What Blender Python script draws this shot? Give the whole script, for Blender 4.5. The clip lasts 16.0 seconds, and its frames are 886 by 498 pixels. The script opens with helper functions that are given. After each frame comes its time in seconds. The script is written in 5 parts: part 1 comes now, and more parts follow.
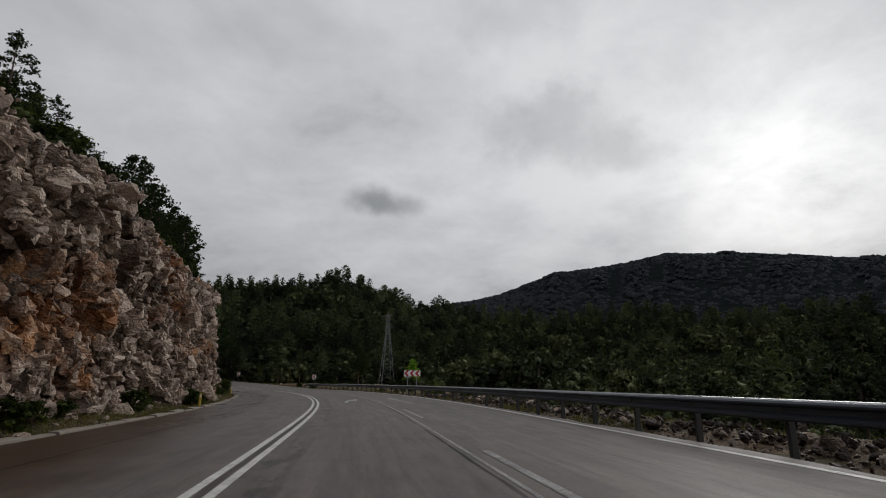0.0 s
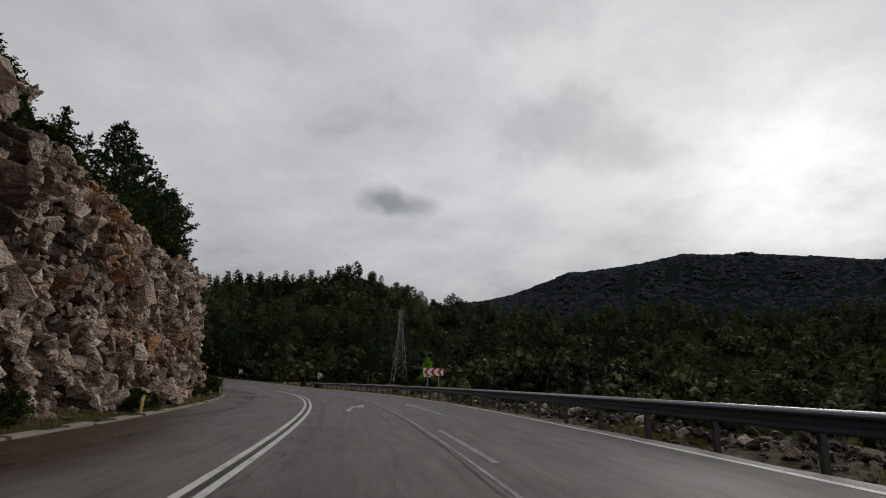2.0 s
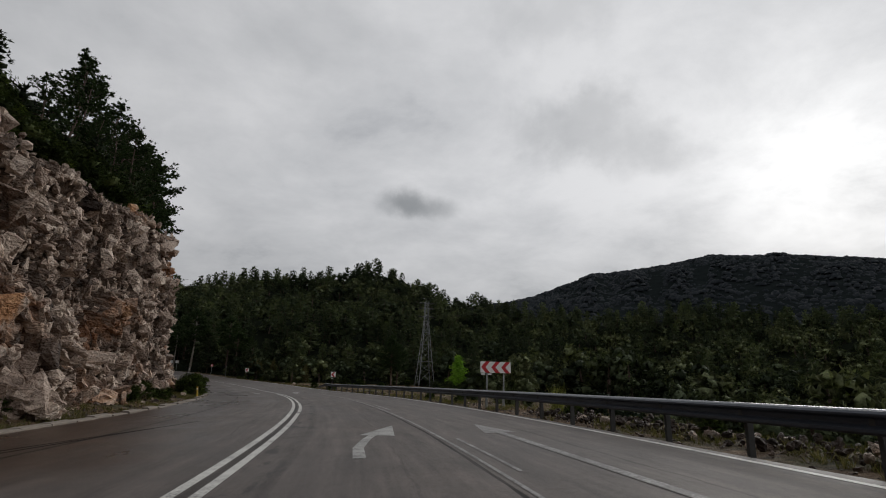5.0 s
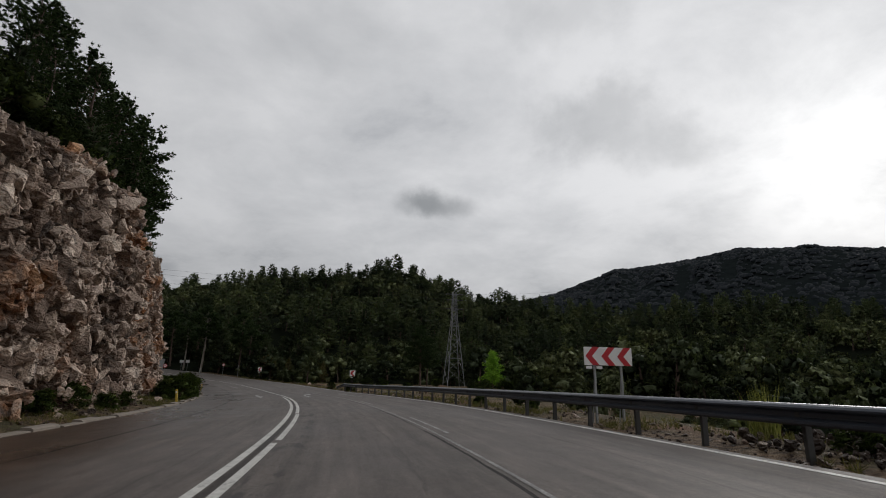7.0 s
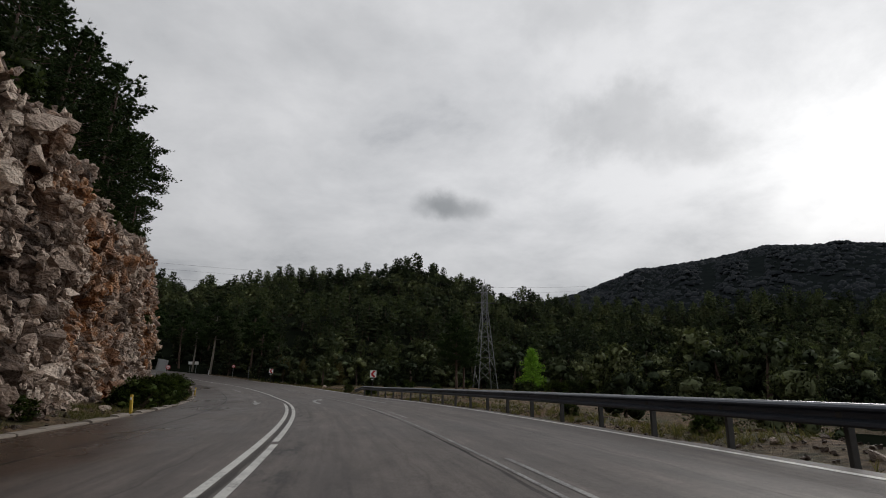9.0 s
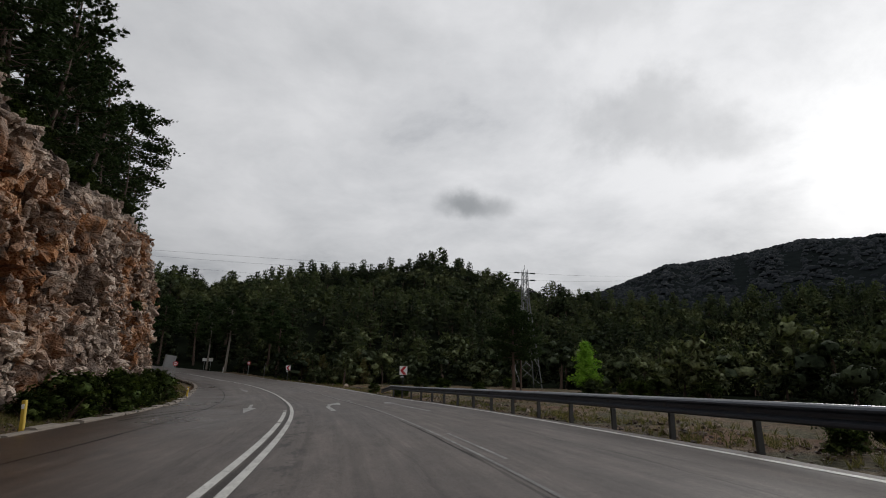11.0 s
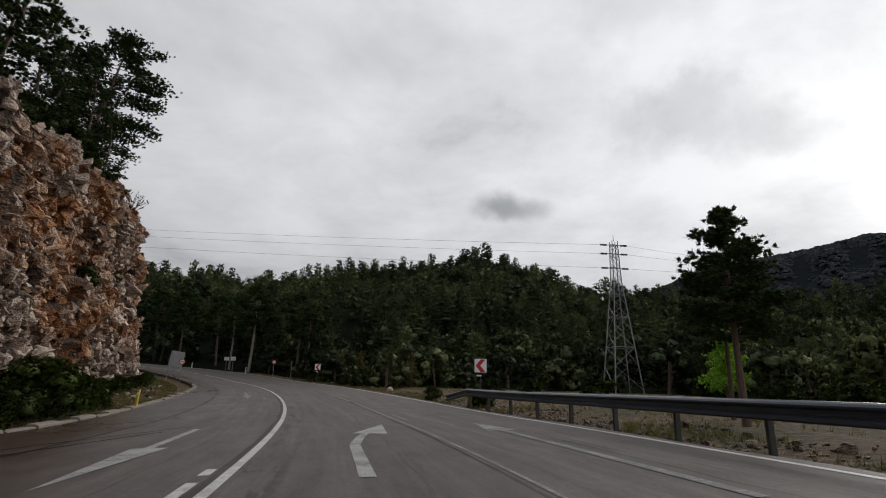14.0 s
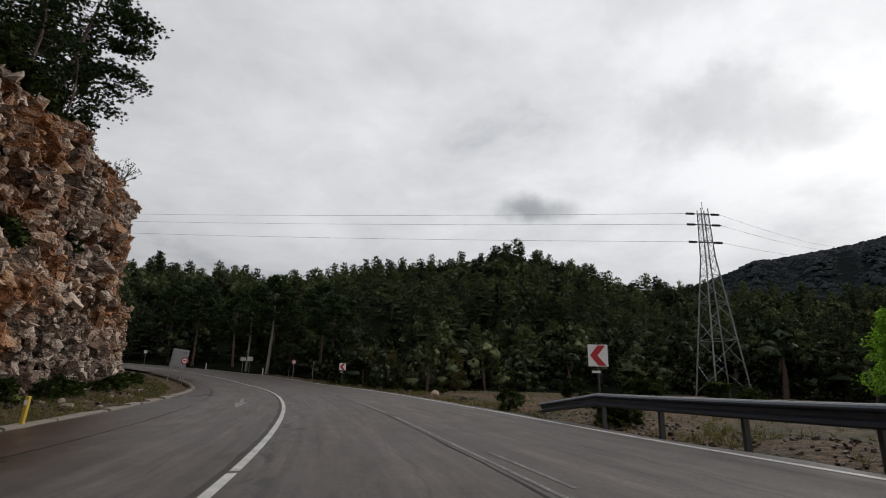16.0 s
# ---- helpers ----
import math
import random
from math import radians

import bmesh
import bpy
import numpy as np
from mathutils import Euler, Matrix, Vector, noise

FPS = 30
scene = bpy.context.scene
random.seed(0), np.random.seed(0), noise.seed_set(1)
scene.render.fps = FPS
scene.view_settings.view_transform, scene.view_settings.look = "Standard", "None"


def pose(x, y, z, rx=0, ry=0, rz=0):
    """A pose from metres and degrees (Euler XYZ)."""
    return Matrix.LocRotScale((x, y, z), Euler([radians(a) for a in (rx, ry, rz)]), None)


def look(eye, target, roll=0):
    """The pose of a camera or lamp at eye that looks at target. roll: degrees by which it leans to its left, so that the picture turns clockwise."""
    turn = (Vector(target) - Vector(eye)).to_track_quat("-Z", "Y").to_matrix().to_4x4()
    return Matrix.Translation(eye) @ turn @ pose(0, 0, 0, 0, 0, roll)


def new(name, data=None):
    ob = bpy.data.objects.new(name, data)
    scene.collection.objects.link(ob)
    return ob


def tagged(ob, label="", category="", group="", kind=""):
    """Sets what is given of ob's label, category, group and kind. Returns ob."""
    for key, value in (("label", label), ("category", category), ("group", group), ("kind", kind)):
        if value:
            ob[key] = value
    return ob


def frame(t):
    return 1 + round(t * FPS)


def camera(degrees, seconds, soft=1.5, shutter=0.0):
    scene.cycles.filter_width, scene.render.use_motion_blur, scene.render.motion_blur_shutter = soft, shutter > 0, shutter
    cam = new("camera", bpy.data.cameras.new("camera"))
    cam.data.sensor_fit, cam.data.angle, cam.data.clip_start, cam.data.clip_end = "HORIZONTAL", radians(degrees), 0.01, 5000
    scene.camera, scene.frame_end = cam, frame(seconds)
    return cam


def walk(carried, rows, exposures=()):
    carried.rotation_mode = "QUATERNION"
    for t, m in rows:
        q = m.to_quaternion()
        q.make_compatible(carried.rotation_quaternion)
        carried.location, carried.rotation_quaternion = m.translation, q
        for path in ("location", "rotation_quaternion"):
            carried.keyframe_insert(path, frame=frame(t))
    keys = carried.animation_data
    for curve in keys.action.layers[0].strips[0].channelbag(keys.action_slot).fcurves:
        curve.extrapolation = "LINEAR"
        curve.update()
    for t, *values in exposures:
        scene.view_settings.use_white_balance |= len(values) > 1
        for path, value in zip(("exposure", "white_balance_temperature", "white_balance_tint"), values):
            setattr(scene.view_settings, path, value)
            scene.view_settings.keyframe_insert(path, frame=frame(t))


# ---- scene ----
cam = camera(80.0, 16.0, soft=1.0)
PATH = [
    (0, (-0.717, 0.832, 1.203), (-0.402, 2.745, 1.696), 0.2),
    (0.5, (-0.64, 3.17, 1.264), (-0.335, 5.084, 1.757), 0.4),
    (1, (-0.553, 5.552, 1.298), (-0.259, 7.469, 1.79), 0.6),
    (1.5, (-0.489, 7.902, 1.224), (-0.207, 9.819, 1.718), 0.7),
    (2, (-0.461, 10.258, 1.25), (-0.19, 12.177, 1.744), 0.9),
    (2.5, (-0.441, 12.626, 1.252), (-0.182, 14.547, 1.747), 1.0),
    (3, (-0.506, 15.007, 1.231), (-0.259, 16.929, 1.725), 1.0),
    (3.5, (-0.523, 17.476, 1.212), (-0.289, 19.399, 1.709), 1.2),
    (4, (-0.565, 19.887, 1.199), (-0.345, 21.812, 1.697), 1.3),
    (4.2, (-0.602, 20.765, 1.194), (-0.384, 22.689, 1.694), 1.3),
    (6.3, (-1.088, 31.083, 1.112), (-0.939, 33.014, 1.611), 1.1),
    (6.5, (-1.207, 32.101, 1.129), (-1.062, 34.033, 1.625), 0.9),
    (7, (-1.332, 34.434, 1.196), (-1.205, 36.367, 1.692), 1.0),
    (7.5, (-1.554, 36.822, 1.18), (-1.444, 38.756, 1.677), 0.9),
    (8, (-1.798, 39.236, 1.179), (-1.705, 41.17, 1.679), 0.9),
    (8.5, (-2.064, 41.729, 1.176), (-1.989, 43.664, 1.676), 0.8),
    (8.7, (-2.181, 42.631, 1.156), (-2.111, 44.565, 1.66), 0.8),
    (10.8, (-3.565, 52.461, 1.207), (-3.585, 54.399, 1.703), 0.8),
    (11, (-3.738, 53.432, 1.204), (-3.763, 55.369, 1.701), 0.9),
    (11.5, (-4.193, 55.973, 1.137), (-4.24, 57.91, 1.636), 0.9),
    (12, (-4.69, 58.534, 1.155), (-4.759, 60.469, 1.655), 1.0),
    (12.5, (-5.213, 61.166, 1.162), (-5.306, 63.099, 1.664), 1.0),
    (13, (-5.765, 63.761, 1.175), (-5.881, 65.693, 1.677), 1.1),
    (13.5, (-6.33, 66.485, 1.112), (-6.473, 68.415, 1.618), 1.1),
    (14, (-6.945, 69.142, 1.117), (-7.112, 71.069, 1.625), 1.1),
    (14.5, (-7.592, 71.777, 1.077), (-7.782, 73.701, 1.588), 1.0),
    (15, (-8.306, 74.261, 1.116), (-8.52, 76.183, 1.627), 1.0),
    (15.5, (-9.022, 76.74, 1.119), (-9.261, 78.659, 1.63), 1.0),
    (16, (-9.859, 79.38, 1.104), (-10.122, 81.294, 1.621), 1.0),
]
walk(cam, [(t, look(eye, target, roll)) for t, eye, target, roll in PATH],
     exposures=((0.0, -0.30), (4.0, -0.25), (8.0, -0.15), (11.0, -0.05), (13.0, 0.03), (14.5, 0.11), (16.0, 0.13)))

# ---- light: overcast, the sun behind thin cloud ahead to the right ----
SUN_DIR = Vector((0.665, 0.675, 0.319)).normalized()


class Nodes:
    """A short way to write node trees."""

    def __init__(self, tree):
        self.tree = tree
        tree.nodes.clear()

    def add(self, kind, inputs=(), **attrs):
        n = self.tree.nodes.new(kind)
        for key, value in attrs.items():
            setattr(n, key, value)
        for key, value in dict(inputs).items():
            if isinstance(value, bpy.types.NodeSocket):
                self.tree.links.new(value, n.inputs[key])
            else:
                n.inputs[key].default_value = value
        return n

    def math(self, op, a, b=0.0, c=0.0, clamp=False):
        return self.add("ShaderNodeMath", {0: a, 1: b, 2: c}, operation=op, use_clamp=clamp).outputs[0]

    def vmath(self, op, a, b=(0, 0, 0)):
        n = self.add("ShaderNodeVectorMath", {0: a, 1: b}, operation=op)
        return n.outputs[1] if op in ("DOT_PRODUCT", "LENGTH") else n.outputs[0]

    def ramp(self, fac, stops, mode="LINEAR"):
        n = self.add("ShaderNodeValToRGB", {0: fac})
        n.color_ramp.interpolation = mode
        while len(n.color_ramp.elements) < len(stops):
            n.color_ramp.elements.new(0.5)
        for el, (at_, col) in zip(n.color_ramp.elements, stops):
            el.position = at_
            el.color = (*col, 1) if isinstance(col, tuple) else (col, col, col, 1)
        return n.outputs[0]

    def mix(self, fac, a, b, mode="MIX"):
        n = self.add("ShaderNodeMix", {0: fac, 6: a, 7: b}, data_type="RGBA", blend_type=mode)
        return n.outputs[2]

    def noise(self, vec, scale, detail=4.0, rough=0.55, distort=0.0):
        return self.add("ShaderNodeTexNoise", {"Vector": vec, "Scale": scale, "Detail": detail, "Roughness": rough, "Distortion": distort}).outputs[0]


def rgba(c):
    return (*c, 1.0)


world = bpy.data.worlds.new("overcast_sky")
scene.world = world
world.use_nodes = True
W = Nodes(world.node_tree)
direction = W.add("ShaderNodeTexCoord").outputs["Generated"]
split = W.add("ShaderNodeSeparateXYZ", {0: direction})
height = W.math("MAXIMUM", split.outputs[2], 0.0)
lift = W.math("ADD", height, 0.22)
deck = W.add("ShaderNodeCombineXYZ", {0: W.math("DIVIDE", split.outputs[0], lift), 1: W.math("DIVIDE", split.outputs[1], lift), 2: 0.3}).outputs[0]
broad = W.noise(deck, 0.75, 5.0, 0.5, 0.15)
fine = W.noise(deck, 2.1, 8.0, 0.62, 0.2)
cloud = W.math("ADD", W.math("MULTIPLY", broad, 0.48), W.math("MULTIPLY", fine, 0.52))
grey = W.ramp(cloud, [(0.36, (0.445, 0.46, 0.49)), (0.46, (0.635, 0.645, 0.668)), (0.60, (0.785, 0.79, 0.81))])
toward = W.math("MAXIMUM", W.vmath("DOT_PRODUCT", direction, tuple(SUN_DIR)), 0.0)
glow = W.math("ADD", W.math("MULTIPLY", W.math("POWER", toward, 80.0), 0.46), W.math("MULTIPLY", W.math("POWER", toward, 9.0), 0.12))
shade = W.math("MULTIPLY", W.math("ADD", W.math("MULTIPLY", toward, 0.30), 0.75), W.ramp(height, [(0.04, 0.72), (0.34, 1.02)]))
grey = W.mix(1.0, grey, W.add("ShaderNodeCombineColor", {0: shade, 1: shade, 2: shade}).outputs[0], "MULTIPLY")
glow = W.math("MULTIPLY", glow, W.ramp(cloud, [(0.36, 0.45), (0.56, 1.0)]))
grey = W.mix(1.0, grey, W.add("ShaderNodeCombineColor", {0: glow, 1: glow, 2: W.math("MULTIPLY", glow, 0.98)}).outputs[0], "ADD")
# a dark scrap of low cloud ahead with a tail, and loose grey clouds higher up
ruffle = W.add("ShaderNodeTexNoise", {"Vector": direction, "Scale": 11.0, "Detail": 5.0, "Roughness": 0.6}).outputs[1]
for (sx, sy, sz), wide, how in (((0.030, 0.944, 0.331), 0.070, 0.80), ((0.085, 0.945, 0.322), 0.055, 0.45), ((0.326, 0.829, 0.454), 0.17, 0.36), ((0.44, 0.80, 0.40), 0.12, 0.30), ((0.25, 0.74, 0.62), 0.16, 0.22), ((-0.15, 0.80, 0.58), 0.22, 0.14)):
    middle = Vector((sx, sy, sz)).normalized()
    away = W.vmath("SUBTRACT", W.vmath("ADD", direction, W.vmath("MULTIPLY", ruffle, (wide * 1.1, wide * 1.1, wide * 0.8))), tuple(middle + Vector((0.55, 0.55, 0.4)) * wide))
    away = W.vmath("LENGTH", W.vmath("MULTIPLY", away, (1.0, 1.0, 2.0)))
    grey = W.mix(W.ramp(W.math("DIVIDE", away, wide), [(0.15, how), (1.0, 0.0)], "EASE"), grey, rgba((0.25, 0.265, 0.28)))
sky = W.add("ShaderNodeTexSky", sky_type="NISHITA", sun_disc=False, sun_elevation=radians(18.6), sun_rotation=radians(44.6))
clear = W.add("ShaderNodeBackground", {0: sky.outputs[0], 1: 0.05})
cover = W.add("ShaderNodeBackground", {0: grey, 1: 1.0})
both = W.add("ShaderNodeMixShader", {0: 0.96, 1: clear.outputs[0], 2: cover.outputs[0]})
W.add("ShaderNodeOutputWorld", {0: both.outputs[0]})

sun = new("sun", bpy.data.lights.new("sun", "SUN"))
sun.data.energy, sun.data.angle, sun.data.color = 1.0, radians(25), (1.0, 0.97, 0.92)
sun.matrix_world = look((0, 0, 60), Vector((0, 0, 60)) - SUN_DIR)

# ---- materials ----
def material(name):
    m = bpy.data.materials.new(name)
    m.use_nodes = True
    n = Nodes(m.node_tree)
    return m, n, n.add("ShaderNodeTexCoord").outputs["Object"]


def finish(n, colour, rough, bump=None, strength=0.4, distance=0.05, metallic=0.0, spec=0.5, **more):
    inputs = {"Base Color": colour, "Roughness": rough, "Metallic": metallic, "Specular IOR Level": spec, **more}
    if bump is not None:
        inputs["Normal"] = n.add("ShaderNodeBump", {"Height": bump, "Strength": strength, "Distance": distance}).outputs[0]
    shader = n.add("ShaderNodeBsdfPrincipled", inputs)
    n.add("ShaderNodeOutputMaterial", {0: shader.outputs[0]})


def plain(name, colour, rough=0.6, metallic=0.0, vary=0.25, scale=6.0, spec=0.5, vary_object=0.0):
    m, n, co = material(name)
    k = n.math("ADD", n.math("MULTIPLY", n.noise(co, scale, 6.0, 0.65), 2 * vary), 1 - vary)
    if vary_object:
        k = n.math("MULTIPLY", k, n.math("ADD", n.math("MULTIPLY", n.add("ShaderNodeObjectInfo").outputs["Random"], vary_object), 1 - vary_object / 2))
    col = n.mix(1.0, rgba(colour), n.add("ShaderNodeCombineColor", {0: k, 1: k, 2: k}).outputs[0], "MULTIPLY")
    finish(n, col, n.math("ADD", n.math("MULTIPLY", n.noise(co, scale * 3, 3.0), 0.2), rough - 0.1), n.noise(co, scale * 8, 3.0), 0.25, 0.01, metallic, spec)
    return m


def asphalt_material():
    m, n, co = material("wet_asphalt")
    uv = n.add("ShaderNodeUVMap", uv_map="road").outputs[0]
    along = n.add("ShaderNodeSeparateXYZ", {0: uv})
    s_, d_ = along.outputs[0], along.outputs[1]
    streak = n.noise(n.vmath("MULTIPLY", uv, (0.05, 1.3, 0)), 1.0, 4.0, 0.6)
    patch = n.noise(n.vmath("MULTIPLY", uv, (0.12, 0.3, 0)), 1.0, 5.0, 0.6)
    grain = n.noise(co, 60.0, 3.0, 0.7)
    col = n.ramp(n.math("ADD", n.math("MULTIPLY", streak, 0.55), n.math("MULTIPLY", patch, 0.45)), [(0.34, (0.079, 0.065, 0.058)), (0.5, (0.114, 0.095, 0.084)), (0.66, (0.150, 0.126, 0.112))])
    k = n.ramp(grain, [(0.3, 0.60), (0.7, 1.38)])
    col = n.mix(1.0, col, k, "MULTIPLY")
    col = n.mix(1.0, col, n.ramp(n.noise(co, 14.0, 5.0, 0.75), [(0.3, 0.76), (0.7, 1.22)]), "MULTIPLY")
    blotch = n.noise(n.vmath("MULTIPLY", uv, (0.7, 1.6, 0)), 1.0, 7.0, 0.68)
    col = n.mix(1.0, col, n.ramp(blotch, [(0.32, 0.72), (0.66, 1.16)]), "MULTIPLY")
    # muddy water washed over the lane below the rock cut
    edge = n.math("ADD", n.math("ADD", d_, n.ramp(n.math("DIVIDE", s_, 100.0), [(0.60, 0.0), (0.95, 1.0)])), n.math("MULTIPLY", n.math("SUBTRACT", patch, 0.5), 5.0))
    mud = n.math("MULTIPLY", n.ramp(n.math("MULTIPLY", n.math("ADD", edge, 7.0), 0.125), [(0.42, 1.0), (0.82, 0.0)], "EASE"), 0.92)
    col = n.mix(mud, col, n.ramp(blotch, [(0.3, (0.026, 0.014, 0.008)), (0.65, (0.066, 0.037, 0.021))]))
    # dark sealed seams
    wander = n.math("MULTIPLY", n.math("SUBTRACT", n.noise(n.vmath("MULTIPLY", uv, (0.25, 0, 0)), 1.0, 3.0), 0.5), 0.5)
    seam = None
    for at_, w, how in ((3.19, 0.065, 0.85), (-3.68, 0.10, 1.0), (0.62, 0.16, 0.14), (5.4, 0.05, 0.35), (-0.13, 0.12, 0.6), (2.2, 0.05, 0.2), (-1.1, 0.05, 0.25)):
        gap = n.math("ABSOLUTE", n.math("SUBTRACT", n.math("ADD", d_, n.math("MULTIPLY", wander, 0.3 if w > 0.06 else 1.5)), at_))
        ragged = n.math("ADD", gap, n.math("MULTIPLY", n.math("SUBTRACT", blotch, 0.5), 0.5 * w + 0.03))
        line = n.math("MULTIPLY", n.ramp(n.math("DIVIDE", ragged, w), [(0.36, how), (0.50, 0.0)]), n.ramp(n.noise(n.vmath("ADD", n.vmath("MULTIPLY", uv, (0.09, 0, 0)), (at_ * 7, 0, 0)), 1.0, 4.0, 0.6), [(0.36, 0.3 if w < 0.11 else 0.8), (0.52, 1.0)]))
        seam = line if seam is None else n.math("MAXIMUM", seam, line)
    col = n.mix(seam, col, rgba((0.013, 0.012, 0.012)))
    # bitumen stains beside the middle line, and dull scuffed streaks
    by_line = n.ramp(n.math("ABSOLUTE", n.math("SUBTRACT", d_, 0.35)), [(0.12, 1.0), (0.5, 0.0)])
    stain = n.math("MULTIPLY", by_line, n.ramp(n.noise(n.vmath("MULTIPLY", uv, (0.8, 2.6, 0)), 1.0, 6.0, 0.7), [(0.52, 0.0), (0.60, 0.75)]))
    col = n.mix(stain, col, rgba((0.020, 0.018, 0.018)))
    scuff = n.noise(n.vmath("MULTIPLY", uv, (0.22, 4.5, 0)), 1.0, 7.0, 0.7)
    col = n.mix(1.0, col, n.ramp(scuff, [(0.34, 0.74), (0.50, 1.0), (0.68, 1.30)]), "MULTIPLY")
    wet = n.math("ADD", n.math("MULTIPLY", patch, 0.35), n.math("MULTIPLY", mud, -0.32))
    rough = n.math("ADD", wet, 0.42, clamp=True)
    finish(n, col, rough, grain, 0.5, 0.012, spec=n.math("MAXIMUM", n.math("SUBTRACT", n.math("SUBTRACT", 0.28, n.math("MULTIPLY", seam, 0.25)), n.math("MULTIPLY", mud, 0.14)), 0.03))
    return m


def rock_material(name="weathered_limestone", blocks=False, dim=1.0):
    m, n, co = material(name)
    big = n.noise(co, 0.16, 4.0, 0.6, 0.6)
    mid = n.noise(co, 1.1, 7.0, 0.68, 0.5)
    small = n.noise(co, 8.0, 6.0, 0.7)
    if blocks:
        tone = n.add("ShaderNodeAttribute", attribute_name="block_tone").outputs["Fac"]
        warm = n.add("ShaderNodeAttribute", attribute_name="block_warmth").outputs["Fac"]
    else:
        tone = n.add("ShaderNodeObjectInfo").outputs["Random"]
        warm = n.math("MULTIPLY", tone, 0.7)
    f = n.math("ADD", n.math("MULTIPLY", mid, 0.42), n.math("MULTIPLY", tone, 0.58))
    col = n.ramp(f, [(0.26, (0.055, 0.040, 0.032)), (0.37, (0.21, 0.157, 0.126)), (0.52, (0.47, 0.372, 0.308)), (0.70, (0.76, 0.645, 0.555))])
    rust = n.math("MULTIPLY", n.ramp(n.math("ADD", n.math("MULTIPLY", big, 0.25), n.math("MULTIPLY", warm, 0.75)), [(0.53, 0.0), (0.66, 1.0)]), n.ramp(n.noise(co, 0.7, 6.0, 0.65, 0.8), [(0.42, 0.0), (0.56, 0.9)]))
    col = n.mix(rust, col, n.ramp(n.math("ADD", n.math("MULTIPLY", small, 0.5), n.math("MULTIPLY", tone, 0.5)), [(0.22, (0.17, 0.065, 0.026)), (0.5, (0.47, 0.21, 0.08)), (0.8, (0.68, 0.42, 0.22))]))
    col = n.mix(n.ramp(n.noise(n.vmath("MULTIPLY", co, (1, 1, 0.35)), 1.5, 6.0, 0.65), [(0.57, 0.0), (0.68, 0.7)]), col, rgba((0.085, 0.075, 0.070)))
    col = n.mix(1.0, col, n.ramp(small, [(0.30, 0.82), (0.68, 1.10)]), "MULTIPLY")
    col = n.mix(1.0, col, rgba((dim, dim * 0.96, dim * 0.92)), "MULTIPLY")
    # chipped flakes
    bent = n.vmath("ADD", n.vmath("MULTIPLY", co, (1, 1, 1.5)), n.vmath("MULTIPLY", n.add("ShaderNodeTexNoise", {"Vector": co, "Scale": 2.5, "Detail": 4.0}).outputs[1], (0.5, 0.5, 0.5)))
    flake = n.add("ShaderNodeTexVoronoi", {"Vector": bent, "Scale": 7.0}).outputs[0]
    lumps = n.math("ADD", n.math("MULTIPLY", n.noise(bent, 3.0, 4.0, 0.58), 2.6), n.math("MULTIPLY", flake, 0.8))
    col = n.mix(1.0, col, n.ramp(n.noise(bent, 4.5, 6.0, 0.75), [(0.34, 0.70), (0.48, 1.0), (0.66, 1.12)]), "MULTIPLY")
    finish(n, col, n.math("ADD", n.math("MULTIPLY", mid, 0.3), 0.5), n.math("ADD", lumps, n.math("MULTIPLY", n.noise(co, 30.0, 4.0, 0.6), 0.2)), 1.0, 0.10, spec=0.25)
    return m


def earth_material():
    m, n, co = material("stony_earth")
    a = n.noise(co, 0.35, 5.0, 0.6)
    b = n.noise(co, 4.0, 6.0, 0.7)
    c = n.noise(co, 22.0, 5.0, 0.7)
    col = n.ramp(b, [(0.34, (0.036, 0.021, 0.012)), (0.50, (0.140, 0.087, 0.048)), (0.68, (0.33, 0.225, 0.138))])
    col = n.mix(n.ramp(a, [(0.42, 0.0), (0.60, 0.75)]), col, n.ramp(b, [(0.35, (0.030, 0.034, 0.013)), (0.7, (0.105, 0.108, 0.045))]))
    col = n.mix(n.ramp(n.noise(co, 0.12, 3.0), [(0.58, 0.0), (0.7, 0.6)]), col, rgba((0.20, 0.085, 0.045)))
    col = n.mix(1.0, col, n.ramp(c, [(0.3, 0.55), (0.7, 1.3)]), "MULTIPLY")
    finish(n, col, 0.85, n.math("ADD", b, c), 1.0, 0.09, spec=0.2)
    return m


def hillside_material(name="forest_floor", far=False):
    m, n, co = material(name)
    b = n.noise(co, 0.25, 6.0, 0.7)
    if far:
        # bluish tint of distance haze, mixed into the ground colour
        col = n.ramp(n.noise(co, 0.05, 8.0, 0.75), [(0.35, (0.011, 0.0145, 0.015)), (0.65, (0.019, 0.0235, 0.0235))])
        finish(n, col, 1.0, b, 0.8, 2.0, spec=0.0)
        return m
    # near-black: the shade in gaps between plants is already in this colour
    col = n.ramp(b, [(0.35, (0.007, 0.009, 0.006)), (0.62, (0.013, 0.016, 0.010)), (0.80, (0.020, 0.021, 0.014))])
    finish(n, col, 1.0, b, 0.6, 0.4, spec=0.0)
    return m


